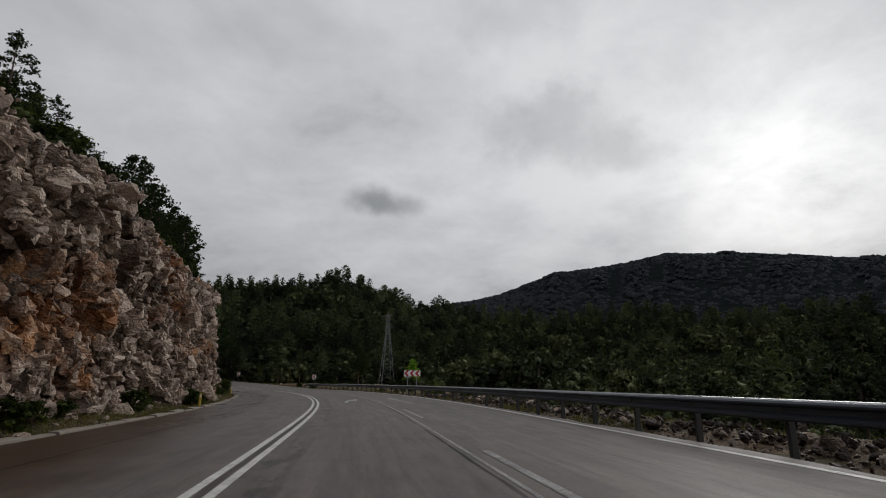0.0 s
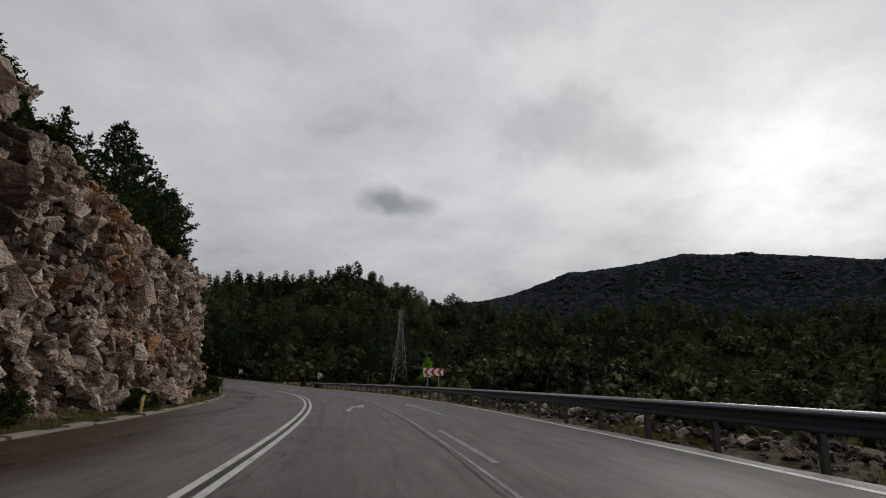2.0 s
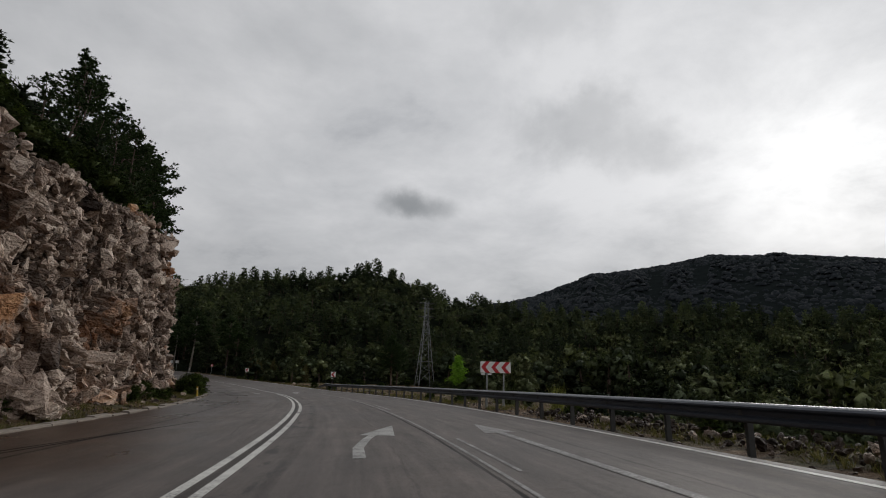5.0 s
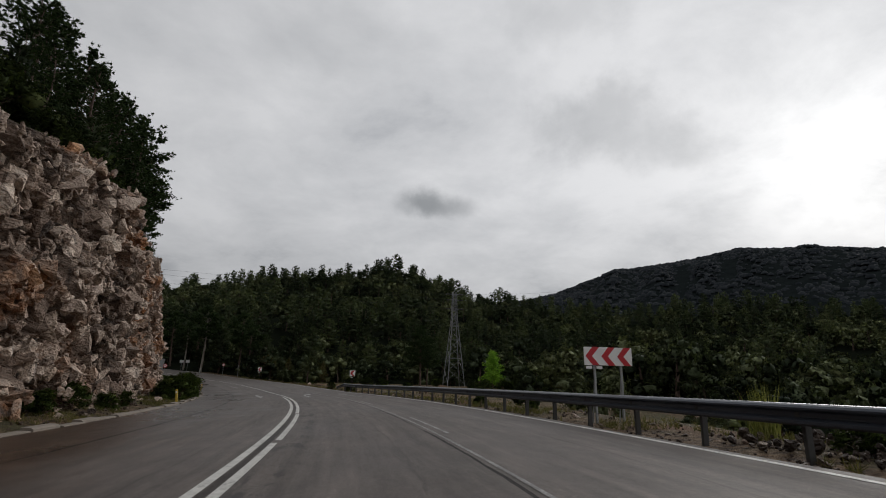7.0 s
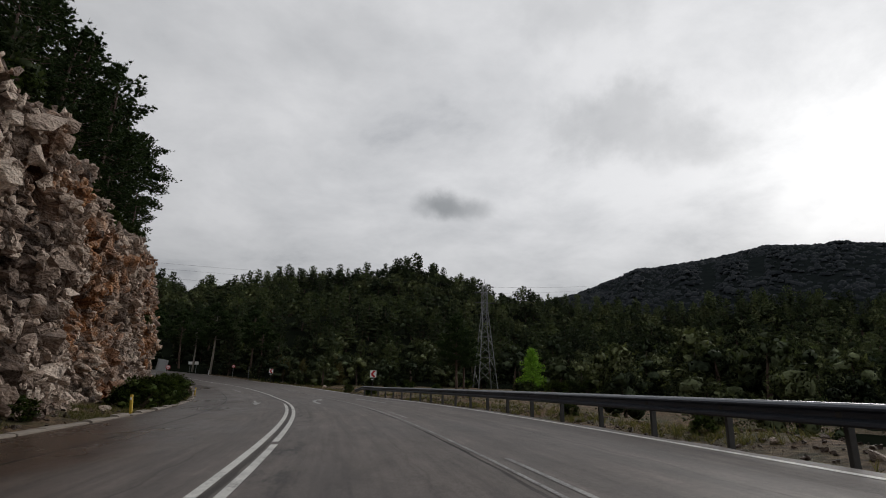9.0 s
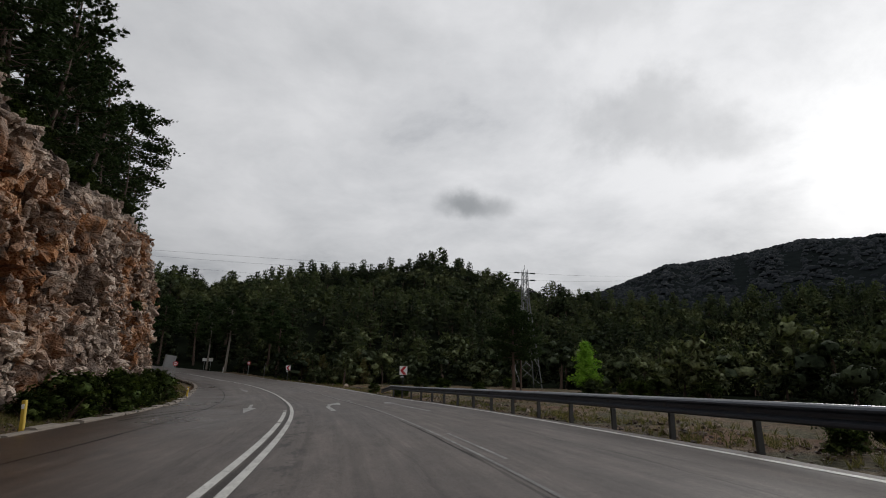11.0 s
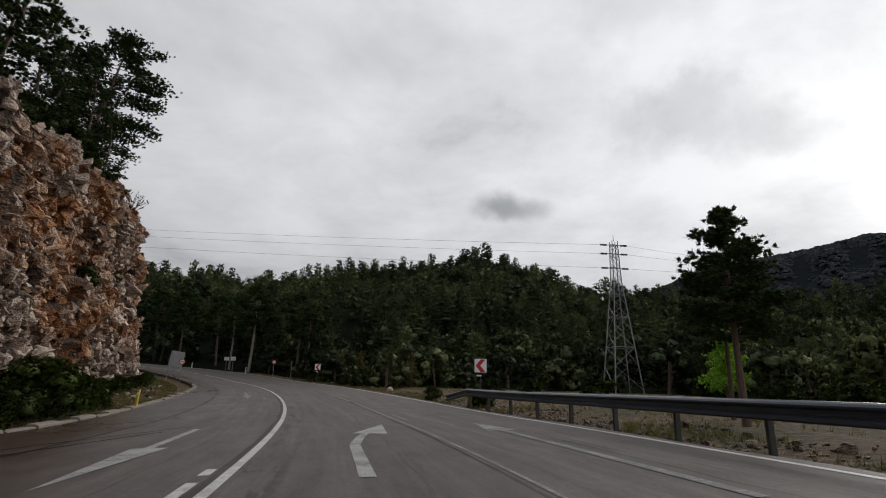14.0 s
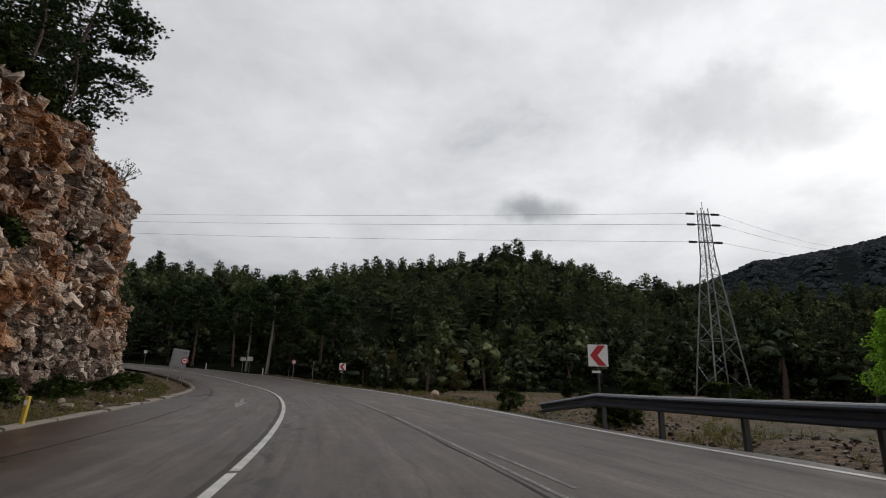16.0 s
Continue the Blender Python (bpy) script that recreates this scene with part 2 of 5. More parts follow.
def leaf_material(name, dark, mid_, light, per=0.6, attribute="", mottle=0.0, thin=0.35):
    m, n, co = material(name)
    isl = n.add("ShaderNodeNewGeometry").outputs["Random Per Island"]
    big = n.add("ShaderNodeAttribute", attribute_name=attribute).outputs["Fac"] if attribute else n.noise(co, 0.11, 3.0)
    f = n.math("ADD", n.math("MULTIPLY", isl, per), n.math("MULTIPLY", big, 1 - per))
    col = n.ramp(f, [(0.12, dark), (0.5, mid_), (0.88, light)])
    bump = None
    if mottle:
        # sprays lightened and the shade of gaps within a crown painted in by noise
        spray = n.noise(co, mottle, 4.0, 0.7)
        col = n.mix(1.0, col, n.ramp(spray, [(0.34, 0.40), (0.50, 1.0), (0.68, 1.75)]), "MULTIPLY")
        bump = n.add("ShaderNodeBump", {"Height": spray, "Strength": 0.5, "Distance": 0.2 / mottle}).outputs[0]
    face = n.add("ShaderNodeBsdfPrincipled", {"Base Color": col, "Roughness": 0.78, "Specular IOR Level": 0.12})
    # light that comes through the leaves
    through_ = n.add("ShaderNodeBsdfTranslucent", {"Color": n.mix(1.0, col, rgba((1.15, 1.2, 0.7)), "MULTIPLY")})
    if bump is not None:
        n.tree.links.new(bump, face.inputs["Normal"])
    both_ = n.add("ShaderNodeMixShader", {0: thin, 1: face.outputs[0], 2: through_.outputs[0]})
    n.add("ShaderNodeOutputMaterial", {0: both_.outputs[0]})
    return m


def paint_material(name, colour, wear):
    """Road paint, worn through to the asphalt in flecks and bare stretches."""
    m, n, co = material(name)
    fleck = n.noise(co, 26.0, 5.0, 0.75)
    bare = n.noise(co, 1.4, 5.0, 0.65)
    gone = n.ramp(n.math("ADD", n.math("MULTIPLY", fleck, 0.6), n.math("MULTIPLY", bare, 0.4)), [(0.62 - wear, 0.0), (0.74 - wear, 0.92)])
    dirt = n.ramp(n.noise(co, 5.0, 6.0, 0.7), [(0.3, 0.72), (0.7, 1.1)])
    col = n.mix(gone, n.mix(1.0, rgba(colour), dirt, "MULTIPLY"), rgba((0.085, 0.077, 0.071)))
    finish(n, col, 0.55, fleck, 0.3, 0.004)
    return m


ASPHALT, ROCK, EARTH, HILL = asphalt_material(), rock_material(dim=0.9), earth_material(), hillside_material()
CLIFF = rock_material("cliff_limestone", True)
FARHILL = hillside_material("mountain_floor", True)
PAINT = paint_material("worn_white_paint", (0.66, 0.645, 0.60), 0.11)
WORN = paint_material("half_worn_paint", (0.43, 0.42, 0.395), 0.15)
TYRE = plain("tyre_rubber_stain", (0.024, 0.022, 0.021), 0.8, 0, 0.6, 5.0, spec=0.05)
FADED = paint_material("faded_paint", (0.36, 0.35, 0.33), 0.20)
STEEL = plain("galvanised_steel", (0.055, 0.062, 0.078), 0.36, 0.5, 0.2, 3.0, vary_object=0.15)
PYLON_STEEL = plain("dull_zinc_steel", (0.24, 0.245, 0.25), 0.6, 0.35, 0.25, 3.0)
POST_STEEL = plain("dull_post_steel", (0.07, 0.068, 0.066), 0.6, 0.3, 0.35, 8.0, vary_object=0.3)
CONCRETE = plain("dirty_concrete", (0.225, 0.19, 0.155), 0.8, 0, 0.35, 4.0)
PALE_BARK = plain("pale_bark", (0.30, 0.265, 0.225), 0.85, 0, 0.4, 5.0)
BARK = plain("pine_bark", (0.115, 0.075, 0.055), 0.85, 0, 0.45, 7.0)
PINE = leaf_material("pine_needles", (0.014, 0.026, 0.011), (0.034, 0.056, 0.021), (0.070, 0.10, 0.036))
WEED = leaf_material("weed_blades", (0.045, 0.052, 0.019), (0.120, 0.115, 0.045), (0.30, 0.24, 0.12))
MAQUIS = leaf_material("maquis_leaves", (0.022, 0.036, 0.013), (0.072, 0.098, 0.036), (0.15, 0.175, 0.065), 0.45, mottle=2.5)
# a bluish colour stands in for the haze over the far mountain
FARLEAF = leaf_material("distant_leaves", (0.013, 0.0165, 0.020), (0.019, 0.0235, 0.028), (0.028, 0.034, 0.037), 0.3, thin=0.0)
WOODPINE = leaf_material("wood_pine_needles", (0.017, 0.025, 0.014), (0.058, 0.076, 0.040), (0.13, 0.155, 0.075), 0.25, "plant_tone")
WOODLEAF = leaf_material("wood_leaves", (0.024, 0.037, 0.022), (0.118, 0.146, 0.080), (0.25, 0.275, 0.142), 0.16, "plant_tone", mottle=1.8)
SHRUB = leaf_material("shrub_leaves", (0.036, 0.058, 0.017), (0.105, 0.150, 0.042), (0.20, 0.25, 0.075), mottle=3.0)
REED = leaf_material("tall_grass_blades", (0.10, 0.12, 0.03), (0.24, 0.25, 0.08), (0.42, 0.40, 0.16))
FRESH = leaf_material("fresh_spring_leaves", (0.085, 0.19, 0.02), (0.20, 0.38, 0.045), (0.36, 0.55, 0.085))
WHITE = plain("white_sheet", (0.86, 0.85, 0.83), 0.4, 0, 0.1, 4.0)
RED = plain("red_sheet", (0.52, 0.022, 0.030), 0.4, 0, 0.15, 4.0)
GREYBACK = plain("grey_sign_back", (0.33, 0.34, 0.34), 0.5, 0.3, 0.2, 4.0)
YELLOW = plain("yellow_post_paint", (0.62, 0.42, 0.05), 0.5, 0, 0.25, 6.0)
WIRE = plain("dark_wire", (0.02, 0.02, 0.02), 0.8, 0.0)

# ---- building helpers ----
def mesh_of(name, verts, faces, mat, smooth=False):
    me = bpy.data.meshes.new(name)
    me.from_pydata([tuple(v) for v in verts], [], faces)
    me.materials.append(mat)
    if smooth:
        me.shade_smooth()
    return me


def big_mesh(name, verts, tris, mat):
    """A mesh from numpy arrays of places and triangles."""
    verts, tris = np.asarray(verts, np.float32), np.asarray(tris, np.int32)
    me = bpy.data.meshes.new(name)
    me.vertices.add(len(verts))
    me.vertices.foreach_set("co", verts.ravel())
    size = tris.shape[1]
    me.loops.add(tris.size)
    me.loops.foreach_set("vertex_index", tris.ravel())
    me.polygons.add(len(tris))
    me.polygons.foreach_set("loop_start", np.arange(0, tris.size, size, dtype=np.int32))
    me.update(calc_edges=True)
    me.shade_flat()
    me.materials.append(mat)
    return me


def part(name, data, mat, parent, label=""):
    """Links a bmesh or a mesh as one object under a thing or a part."""
    if isinstance(data, bmesh.types.BMesh):
        me = bpy.data.meshes.new(name)
        data.to_mesh(me)
        data.free()
        me.materials.append(mat)
        data = me
    ob = new(name, data)
    ob.parent = parent
    return tagged(ob, label)


def box(bm, size, m=Matrix(), bevel=0.0):
    made = bmesh.ops.create_cube(bm, size=1, matrix=m @ Matrix.Diagonal((*size, 1)))
    if bevel:
        edges = list({e for v in made["verts"] for e in v.link_edges})
        bmesh.ops.bevel(bm, geom=edges, offset=bevel, segments=1, affect="EDGES")


def rod(bm, a, b, r0, r1=None, sides=8):
    a, b = Vector(a), Vector(b)
    turn = (b - a).to_track_quat("Z", "Y").to_matrix().to_4x4()
    bmesh.ops.create_cone(bm, cap_ends=True, segments=sides, radius1=r0, radius2=r0 if r1 is None else r1, depth=(b - a).length, matrix=Matrix.Translation((a + b) / 2) @ turn)


def joined(pieces):
    verts, tris, n = [], [], 0
    for v, t in pieces:
        verts.append(v)
        tris.append(t + n)
        n += len(v)
    return np.concatenate(verts), np.concatenate(tris)


# ---- the road's line: s metres along, d metres to the right of the double line ----
STEP = 1.0
CURVE_S = np.arange(0, 181, 15.0)
CURVE_K = np.array([-0.0011, 0.0, 0.0040, 0.0051, 0.0049, 0.0053, 0.0050, 0.0055, 0.0068, 0.0094, 0.0128, 0.0164, 0.0200])
RISE_S = np.array([0, 80, 95, 110, 125, 140, 180, 260.0])
RISE_Z = np.array([0.02, 0.07, 0.07, 0.38, 0.82, 1.30, 3.90, 8.5])
BANK = 0.027
S = np.arange(-40, 250, STEP)
turn_rate = np.interp(S, CURVE_S, CURVE_K) * (S >= 0)
HEAD = np.zeros(len(S))
HEAD[41:] = np.cumsum((turn_rate[41:] + turn_rate[40:-1]) / 2 * STEP)
HEAD += 0.004
mid_head = (HEAD[1:] + HEAD[:-1]) / 2
CX = np.concatenate([[0], np.cumsum(-np.sin(mid_head) * STEP)])
CY = np.concatenate([[0], np.cumsum(np.cos(mid_head) * STEP)])
CX += -2.18 - CX[40]
CY += -5.73 - CY[40]
CZ = np.convolve(np.pad(np.interp(S, RISE_S, RISE_Z), 4, "edge"), np.ones(9) / 9, "valid")


def road_xyz(s, d, h=0.0):
    """Places at s along and d to the right, h above the road's surface; arrays or numbers."""
    s, d = np.asarray(s, float), np.asarray(d, float)
    a = np.interp(s, S, HEAD)
    x = np.interp(s, S, CX) + np.cos(a) * d
    y = np.interp(s, S, CY) + np.sin(a) * d
    z = np.interp(s, S, CZ) + BANK * np.clip(d, -9, 12) + h
    return np.stack(np.broadcast_arrays(x, y, z), -1)


def road_pose(s, d, h=0.0, turn=0.0):
    p = road_xyz(s, d, h)
    return Matrix.Translation(Vector(p)) @ Matrix.Rotation(float(np.interp(s, S, HEAD)) + radians(turn), 4, "Z")


def road_sd(x, y):
    """The nearest s, and d, of places in plan."""
    x, y = np.asarray(x, float).ravel(), np.asarray(y, float).ravel()
    s_out, d_out = np.empty(len(x)), np.empty(len(x))
    for i in range(0, len(x), 4000):
        dx, dy = x[i : i + 4000, None] - CX, y[i : i + 4000, None] - CY
        j = (dx * dx + dy * dy).argmin(1)
        r = np.arange(len(j))
        nx, ny = np.cos(HEAD[j]), np.sin(HEAD[j])
        s_out[i : i + 4000] = S[j] - dx[r, j] * ny + dy[r, j] * nx
        d = dx[r, j] * nx + dy[r, j] * ny
        far = np.hypot(dx[r, j], dy[r, j])
        d_out[i : i + 4000] = np.where(d < 0, -far, far)
    return s_out, d_out


def smooth(a, b, v):
    t = np.clip((np.asarray(v, float) - a) / (b - a), 0, 1)
    return t * t * (3 - 2 * t)


def value_noise(x, y, seed=0):
    """Smooth noise from 0 to 1 in plan."""
    x, y = np.asarray(x, float), np.asarray(y, float)
    ix, iy = np.floor(x).astype(int), np.floor(y).astype(int)
    fx, fy = x - ix, y - iy
    fx, fy = fx * fx * (3 - 2 * fx), fy * fy * (3 - 2 * fy)

    def h(a, b):
        return chance(a, b, seed)

    return (h(ix, iy) * (1 - fx) + h(ix + 1, iy) * fx) * (1 - fy) + (h(ix, iy + 1) * (1 - fx) + h(ix + 1, iy + 1) * fx) * fy


def chance(a, b, seed=0):
    """A random number from 0 to 1 for each pair of whole numbers."""
    v = (np.asarray(a, np.int64) * 374761393 + np.asarray(b, np.int64) * 668265263 + seed * 2147483647) & 0x7FFFFFFF
    v = ((v ^ (v >> 13)) * 1274126177) & 0x7FFFFFFF
    v = ((v ^ (v >> 15)) * 1103515245) & 0x7FFFFFFF
    return ((v ^ (v >> 11)) & 0xFFFFF) / 0xFFFFF


# ---- ground ----
TOP_S = np.array([-40, 0, 25, 33, 45, 56, 62, 66, 76, 92, 105, 112, 120, 127, 138, 152, 170, 250.0])
TOP_Z = np.array([9.8, 10.1, 10.3, 10.1, 9.7, 9.8, 10.7, 11.6, 11.7, 12.4, 13.5, 14.5, 14.8, 15.5, 16.9, 16.5, 13.0, 9.0])
RIDGE_A = np.radians([-180, -110, -70, -50, -40, -30, -19, -12, -8, -4, 0, 3, 6, 12, 20, 35, 55, 90, 130, 180])
RIDGE_Z = np.array([8, 20, 34, 35, 35, 37, 41, 49, 54, 56.5, 54, 49, 41, 37, 34, 32, 31, 26, 14, 8.0])
PEAK_A = np.radians([-180, -60, -20, 5, 12, 15.5, 19, 23, 28.5, 34, 39, 45, 50, 60, 80, 120, 180])
PEAK_Z = np.array([40, 60, 105, 137, 170, 185, 213, 238, 252, 269, 258, 242, 218, 202, 178, 80, 40.0])


def cut_back(s):
    """How much farther from the road the rock cut lies along the bend."""
    return np.interp(s, [70, 90, 105, 120, 250], [0, 1.7, 2.0, 1.6, 1.4])


def ground_z(x, y):
    x, y = np.asarray(x, float), np.asarray(y, float)
    s, d = road_sd(x, y)
    s, d = s.reshape(x.shape), d.reshape(x.shape)
    on_road = np.interp(s, S, CZ) + BANK * np.clip(d, -9, 12)
    # ahead and to the right: a shallow dip, then wooded slopes and a far mountain
    rx, ry = x, y - 40
    rho, az = np.hypot(rx, ry), np.arctan2(rx, ry)
    start = 95 + 40 * smooth(radians(8), radians(32), az)
    t = np.clip((rho - start) / (285 - start), 0, 1.25)
    ridge = np.interp(az, RIDGE_A, RIDGE_Z)
    hill = ridge * np.clip(t, 0, 1) ** 1.15
    hill -= smooth(290, 520, rho) * ridge * 0.55
    hill += 9 * (value_noise(x / 38, y / 38, 3) - 0.5) * np.clip(t, 0, 1) * smooth(420, 300, rho) + 3 * (value_noise(x / 13, y / 13, 4) - 0.5) * np.clip(t * 3, 0, 1)
    hill *= smooth(6, 46, d) * (rho < 200) + (rho >= 200)
    far = np.interp(az, PEAK_A, PEAK_Z) * smooth(480, 1300, rho) ** 0.9
    far *= 1 + 0.14 * (value_noise(az * 26, rho / 160, 8) - 0.5) * smooth(480, 800, rho) * smooth(1290, 1000, rho)
    far *= 1 - 0.6 * smooth(1350, 2600, rho)
    dip = -3.2 * smooth(9.5, 24, d) * smooth(92, 62, s)
    right = on_road - 0.10 + 0.25 * (value_noise(x / 2.3, y / 2.3, 5) - 0.4) * smooth(7.6, 10, d) + dip + hill + far
    # to the left: verge, rock cut, then the slope above it
    back = -d - 10.6 - cut_back(s)
    top = np.interp(s, S, np.interp(S, TOP_S, TOP_Z))
    verge = on_road - 0.10 + 0.42 * smooth(6.3, 9.3, -d) + 0.2 * (value_noise(x / 1.1, y / 1.1, 6) - 0.5) * smooth(6.4, 7.5, -d)
    above = top + 0.92 * np.clip(back - 1.5, 0, 16) + 0.55 * np.clip(back - 16, 0, 60) + 1.5 * (value_noise(x / 5, y / 5, 7) - 0.5) * smooth(0.5, 4, back)
    fade = smooth(150, 185, s) * smooth(200, 60, -d)
    above = above * (1 - fade) + (on_road + 2 + 0.25 * np.clip(back, 0, 60)) * fade
    left = np.where(back < 0.4, verge, np.where(back > 1.9, above, verge + (above - verge) * smooth(0.4, 1.9, back)))
    left = np.where(rho > 330, np.minimum(left, 60) + far, left)
    return np.where(d > 0, right, left)


def stretched(lo, hi, fine_lo, fine_hi, step, grow=1.09):
    mid_ = list(np.arange(fine_lo, fine_hi + step, step))
    g, p = step, mid_[-1]
    while p < hi:
        g *= grow
        p += g
        mid_.append(p)
    g, p = step, mid_[0]
    while p > lo:
        g *= grow
        p -= g
        mid_.insert(0, p)
    return np.array(mid_)


def grid_faces(nx, ny):
    i = np.arange(nx * ny).reshape(ny, nx)
    return np.stack([i[:-1, :-1], i[:-1, 1:], i[1:, 1:], i[1:, :-1]], -1).reshape(-1, 4)


def build_ground():
    xs = stretched(-2500, 3000, -75, 60, 1.25)
    ys = stretched(-1500, 3500, -30, 165, 1.25)
    gx, gy = np.meshgrid(xs, ys)
    gz = ground_z(gx, gy)
    s, d = road_sd(gx, gy)
    under = (d > -6.6) & (d < 7.3) & (s > -39) & (s < 245)
    gz = gz - 0.12 * under.reshape(gz.shape)
    me = big_mesh("ground", np.stack([gx, gy, gz], -1).reshape(-1, 3), grid_faces(len(xs), len(ys)), EARTH)
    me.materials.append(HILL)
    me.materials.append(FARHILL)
    faces = grid_faces(len(xs), len(ys))
    cx, cy = gx.ravel()[faces].mean(1), gy.ravel()[faces].mean(1)
    d_mean = d[faces].mean(1)
    s_mean = s[faces].mean(1)
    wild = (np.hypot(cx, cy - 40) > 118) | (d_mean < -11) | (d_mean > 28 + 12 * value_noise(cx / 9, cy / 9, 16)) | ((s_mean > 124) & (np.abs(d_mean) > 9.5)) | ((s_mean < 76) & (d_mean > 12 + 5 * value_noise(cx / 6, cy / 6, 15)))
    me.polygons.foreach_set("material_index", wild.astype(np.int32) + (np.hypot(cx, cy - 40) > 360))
    me.shade_smooth()
    tagged(new("ground", me), "stony earth and wooded hillsides rising to a mountain", "ground", kind="structure")


build_ground()


def ribbon(s0, s1, d0, d1, h, step=1.0, cols=1, skirt=0.0):
    """Points and faces of a strip along the road."""
    ss = np.linspace(s0, s1, max(2, int(round((s1 - s0) / step)) + 1))
    d0 = np.broadcast_to(d0, ss.shape)
    d1 = np.broadcast_to(d1, ss.shape)
    rows = [road_xyz(ss, d0 + (d1 - d0) * c / cols, h) for c in range(cols + 1)]
    if skirt:
        rows = [rows[0] - (0, 0, skirt)] + rows + [rows[-1] - (0, 0, skirt)]
    pts = np.stack(rows, 1)
    return pts.reshape(-1, 3), grid_faces(pts.shape[1], pts.shape[0])


def build_road():
    ss = np.arange(-38, 246, 1.0)
    dd = np.array([-6.05, -4, -2, 0, 2, 4, 6, 7.35])
    sg, dg = np.meshgrid(ss, dd, indexing="ij")
    ragged = 0.10 * (value_noise(ss * 1.3, ss * 0, 11) - 0.5)
    dg[:, 0] += ragged + 1.5 * smooth(105, 140, ss)
    dg[:, -1] += 0.25 * (value_noise(ss * 0.9, ss * 0, 12) - 0.5)
    pts = road_xyz(sg, dg)
    me = big_mesh("road", pts.reshape(-1, 3), grid_faces(len(dd), len(ss)), ASPHALT)
    uv = me.uv_layers.new(name="road")
    loops = np.empty(len(me.loops), np.int32)
    me.loops.foreach_get("vertex_index", loops)
    uv.data.foreach_set("uv", np.stack([sg.ravel(), dg.ravel()], -1)[loops].astype(np.float32).ravel())
    me.shade_smooth()
    tagged(new("road", me), "wet grey asphalt mountain road with muddy runoff", "road", kind="structure")


build_road()


def marking(name, strips, mat, label, h=0.006):
    verts, faces, n = [], [], 0
    for s0, s1, d0, d1 in strips:
        v, f = ribbon(s0, s1, d0, d1, h, 0.7)
        verts.append(v)
        faces.append(f + n)
        n += len(v)
    ob = new(name, big_mesh(name, np.concatenate(verts), np.concatenate(faces), mat))
    return tagged(ob, label, "road marking", kind="structure")


marking("centre_line", [(-30, 51.1, -0.06, 0.07), (51.6, 60.5, -0.03, 0.10), (61.0, 92.9, -0.06, 0.07), (93.1, 245, -0.06, 0.07), (-30, 75.6, -0.33, -0.20), (75.9, 81.6, -0.33, -0.20), (82.1, 82.6, -0.33, -0.20)], PAINT, "worn double white line along the road's middle")
marking("edge_line", [(-30, 245, 6.95, 7.07)], PAINT, "thin white line along the road's outer edge")
marking("lane_line", [(-30, 102, 3.29, 3.355)], FADED, "worn white line between the lanes")
marking("faded_lane_line", [(9, 15.6, 3.57, 3.70), (24, 29.4, 3.60, 3.72), (37, 41, 3.57, 3.64), (52, 57.5, 3.55, 3.63), (67, 71, 3.56, 3.63), (91, 94, 3.58, 3.64), (104, 112, 3.3, 3.36)], FADED, "worn remains of older white lane lines")


def tyre_marks():
    """Thin dark skid lines that slant across the inner lane."""
    strips = []
    for s0, s1, a, b in ((78.5, 89.0, -5.3, -2.5), (79.5, 88.0, -4.9, -2.9), (81.0, 90.5, -5.6, -2.2), (36.0, 46.0, -4.9, -3.0), (37.0, 47.5, -4.4, -2.7)):
        count = int(round((s1 - s0) / 0.7)) + 1
        bend = a + (b - a) * np.linspace(0, 1, count) ** 1.4
        strips.append((s0, s1, bend, bend + 0.07))
    marking("tyre_marks", strips, TYRE, "dark tyre marks slanting across the inner lane", 0.004)


tyre_marks()


def arrow(name, stem, head, label, mat=PAINT):
    """A lane arrow from a bent stem and a three-cornered head, as (s, d) corners."""
    verts = []
    faces = []
    left = [road_xyz(s, d - w / 2, 0.007) for s, d, w in stem]
    right = [road_xyz(s, d + w / 2, 0.007) for s, d, w in stem]
    verts = left + right
    n = len(stem)
    faces = [(i, i + 1, n + i + 1, n + i) for i in range(n - 1)]
    verts += [road_xyz(s, d, 0.007) for s, d in head]
    faces.append((2 * n, 2 * n + 1, 2 * n + 2))
    tagged(new(name, mesh_of(name, verts, faces, mat)), label, "road marking", kind="structure")


for shift, from_, mat in ((-45.1, 83.6, WORN), (0.0, 81.5, WORN)):
    arrow("lane_arrow", [(from_ + shift, 1.62, 0.20), (84.9 + shift, 1.63, 0.19), (86.3 + shift, 1.82, 0.18), (87.6 + shift, 2.10, 0.16)],
          [(87.2 + shift, 1.72), (86.9 + shift, 2.44), (89.6 + shift, 2.66)], "white arrow bending towards the outer lane", mat)
for shift, side in ((0.0, 0.0), (-44.9, -0.25)):
    arrow("lane_arrow", [(79.6 + shift, 5.08 + side, 0.17), (87.2 + shift, 5.08 + side, 0.18)], [(86.9 + shift, 4.70 + side), (87.0 + shift, 5.45 + side), (89.4 + shift, 5.10 + side)], "worn white arrow straight ahead in the outer lane", FADED)
for shift, mat in ((0.0, WORN), (27.0, FADED)):
    arrow("lane_arrow", [(89.6 + shift, -1.86, 0.15), (85.2 + shift, -1.80, 0.16)], [(85.4 + shift, -2.08), (85.4 + shift, -1.50), (81.4 + shift, -1.80)], "white arrow for oncoming traffic", mat)


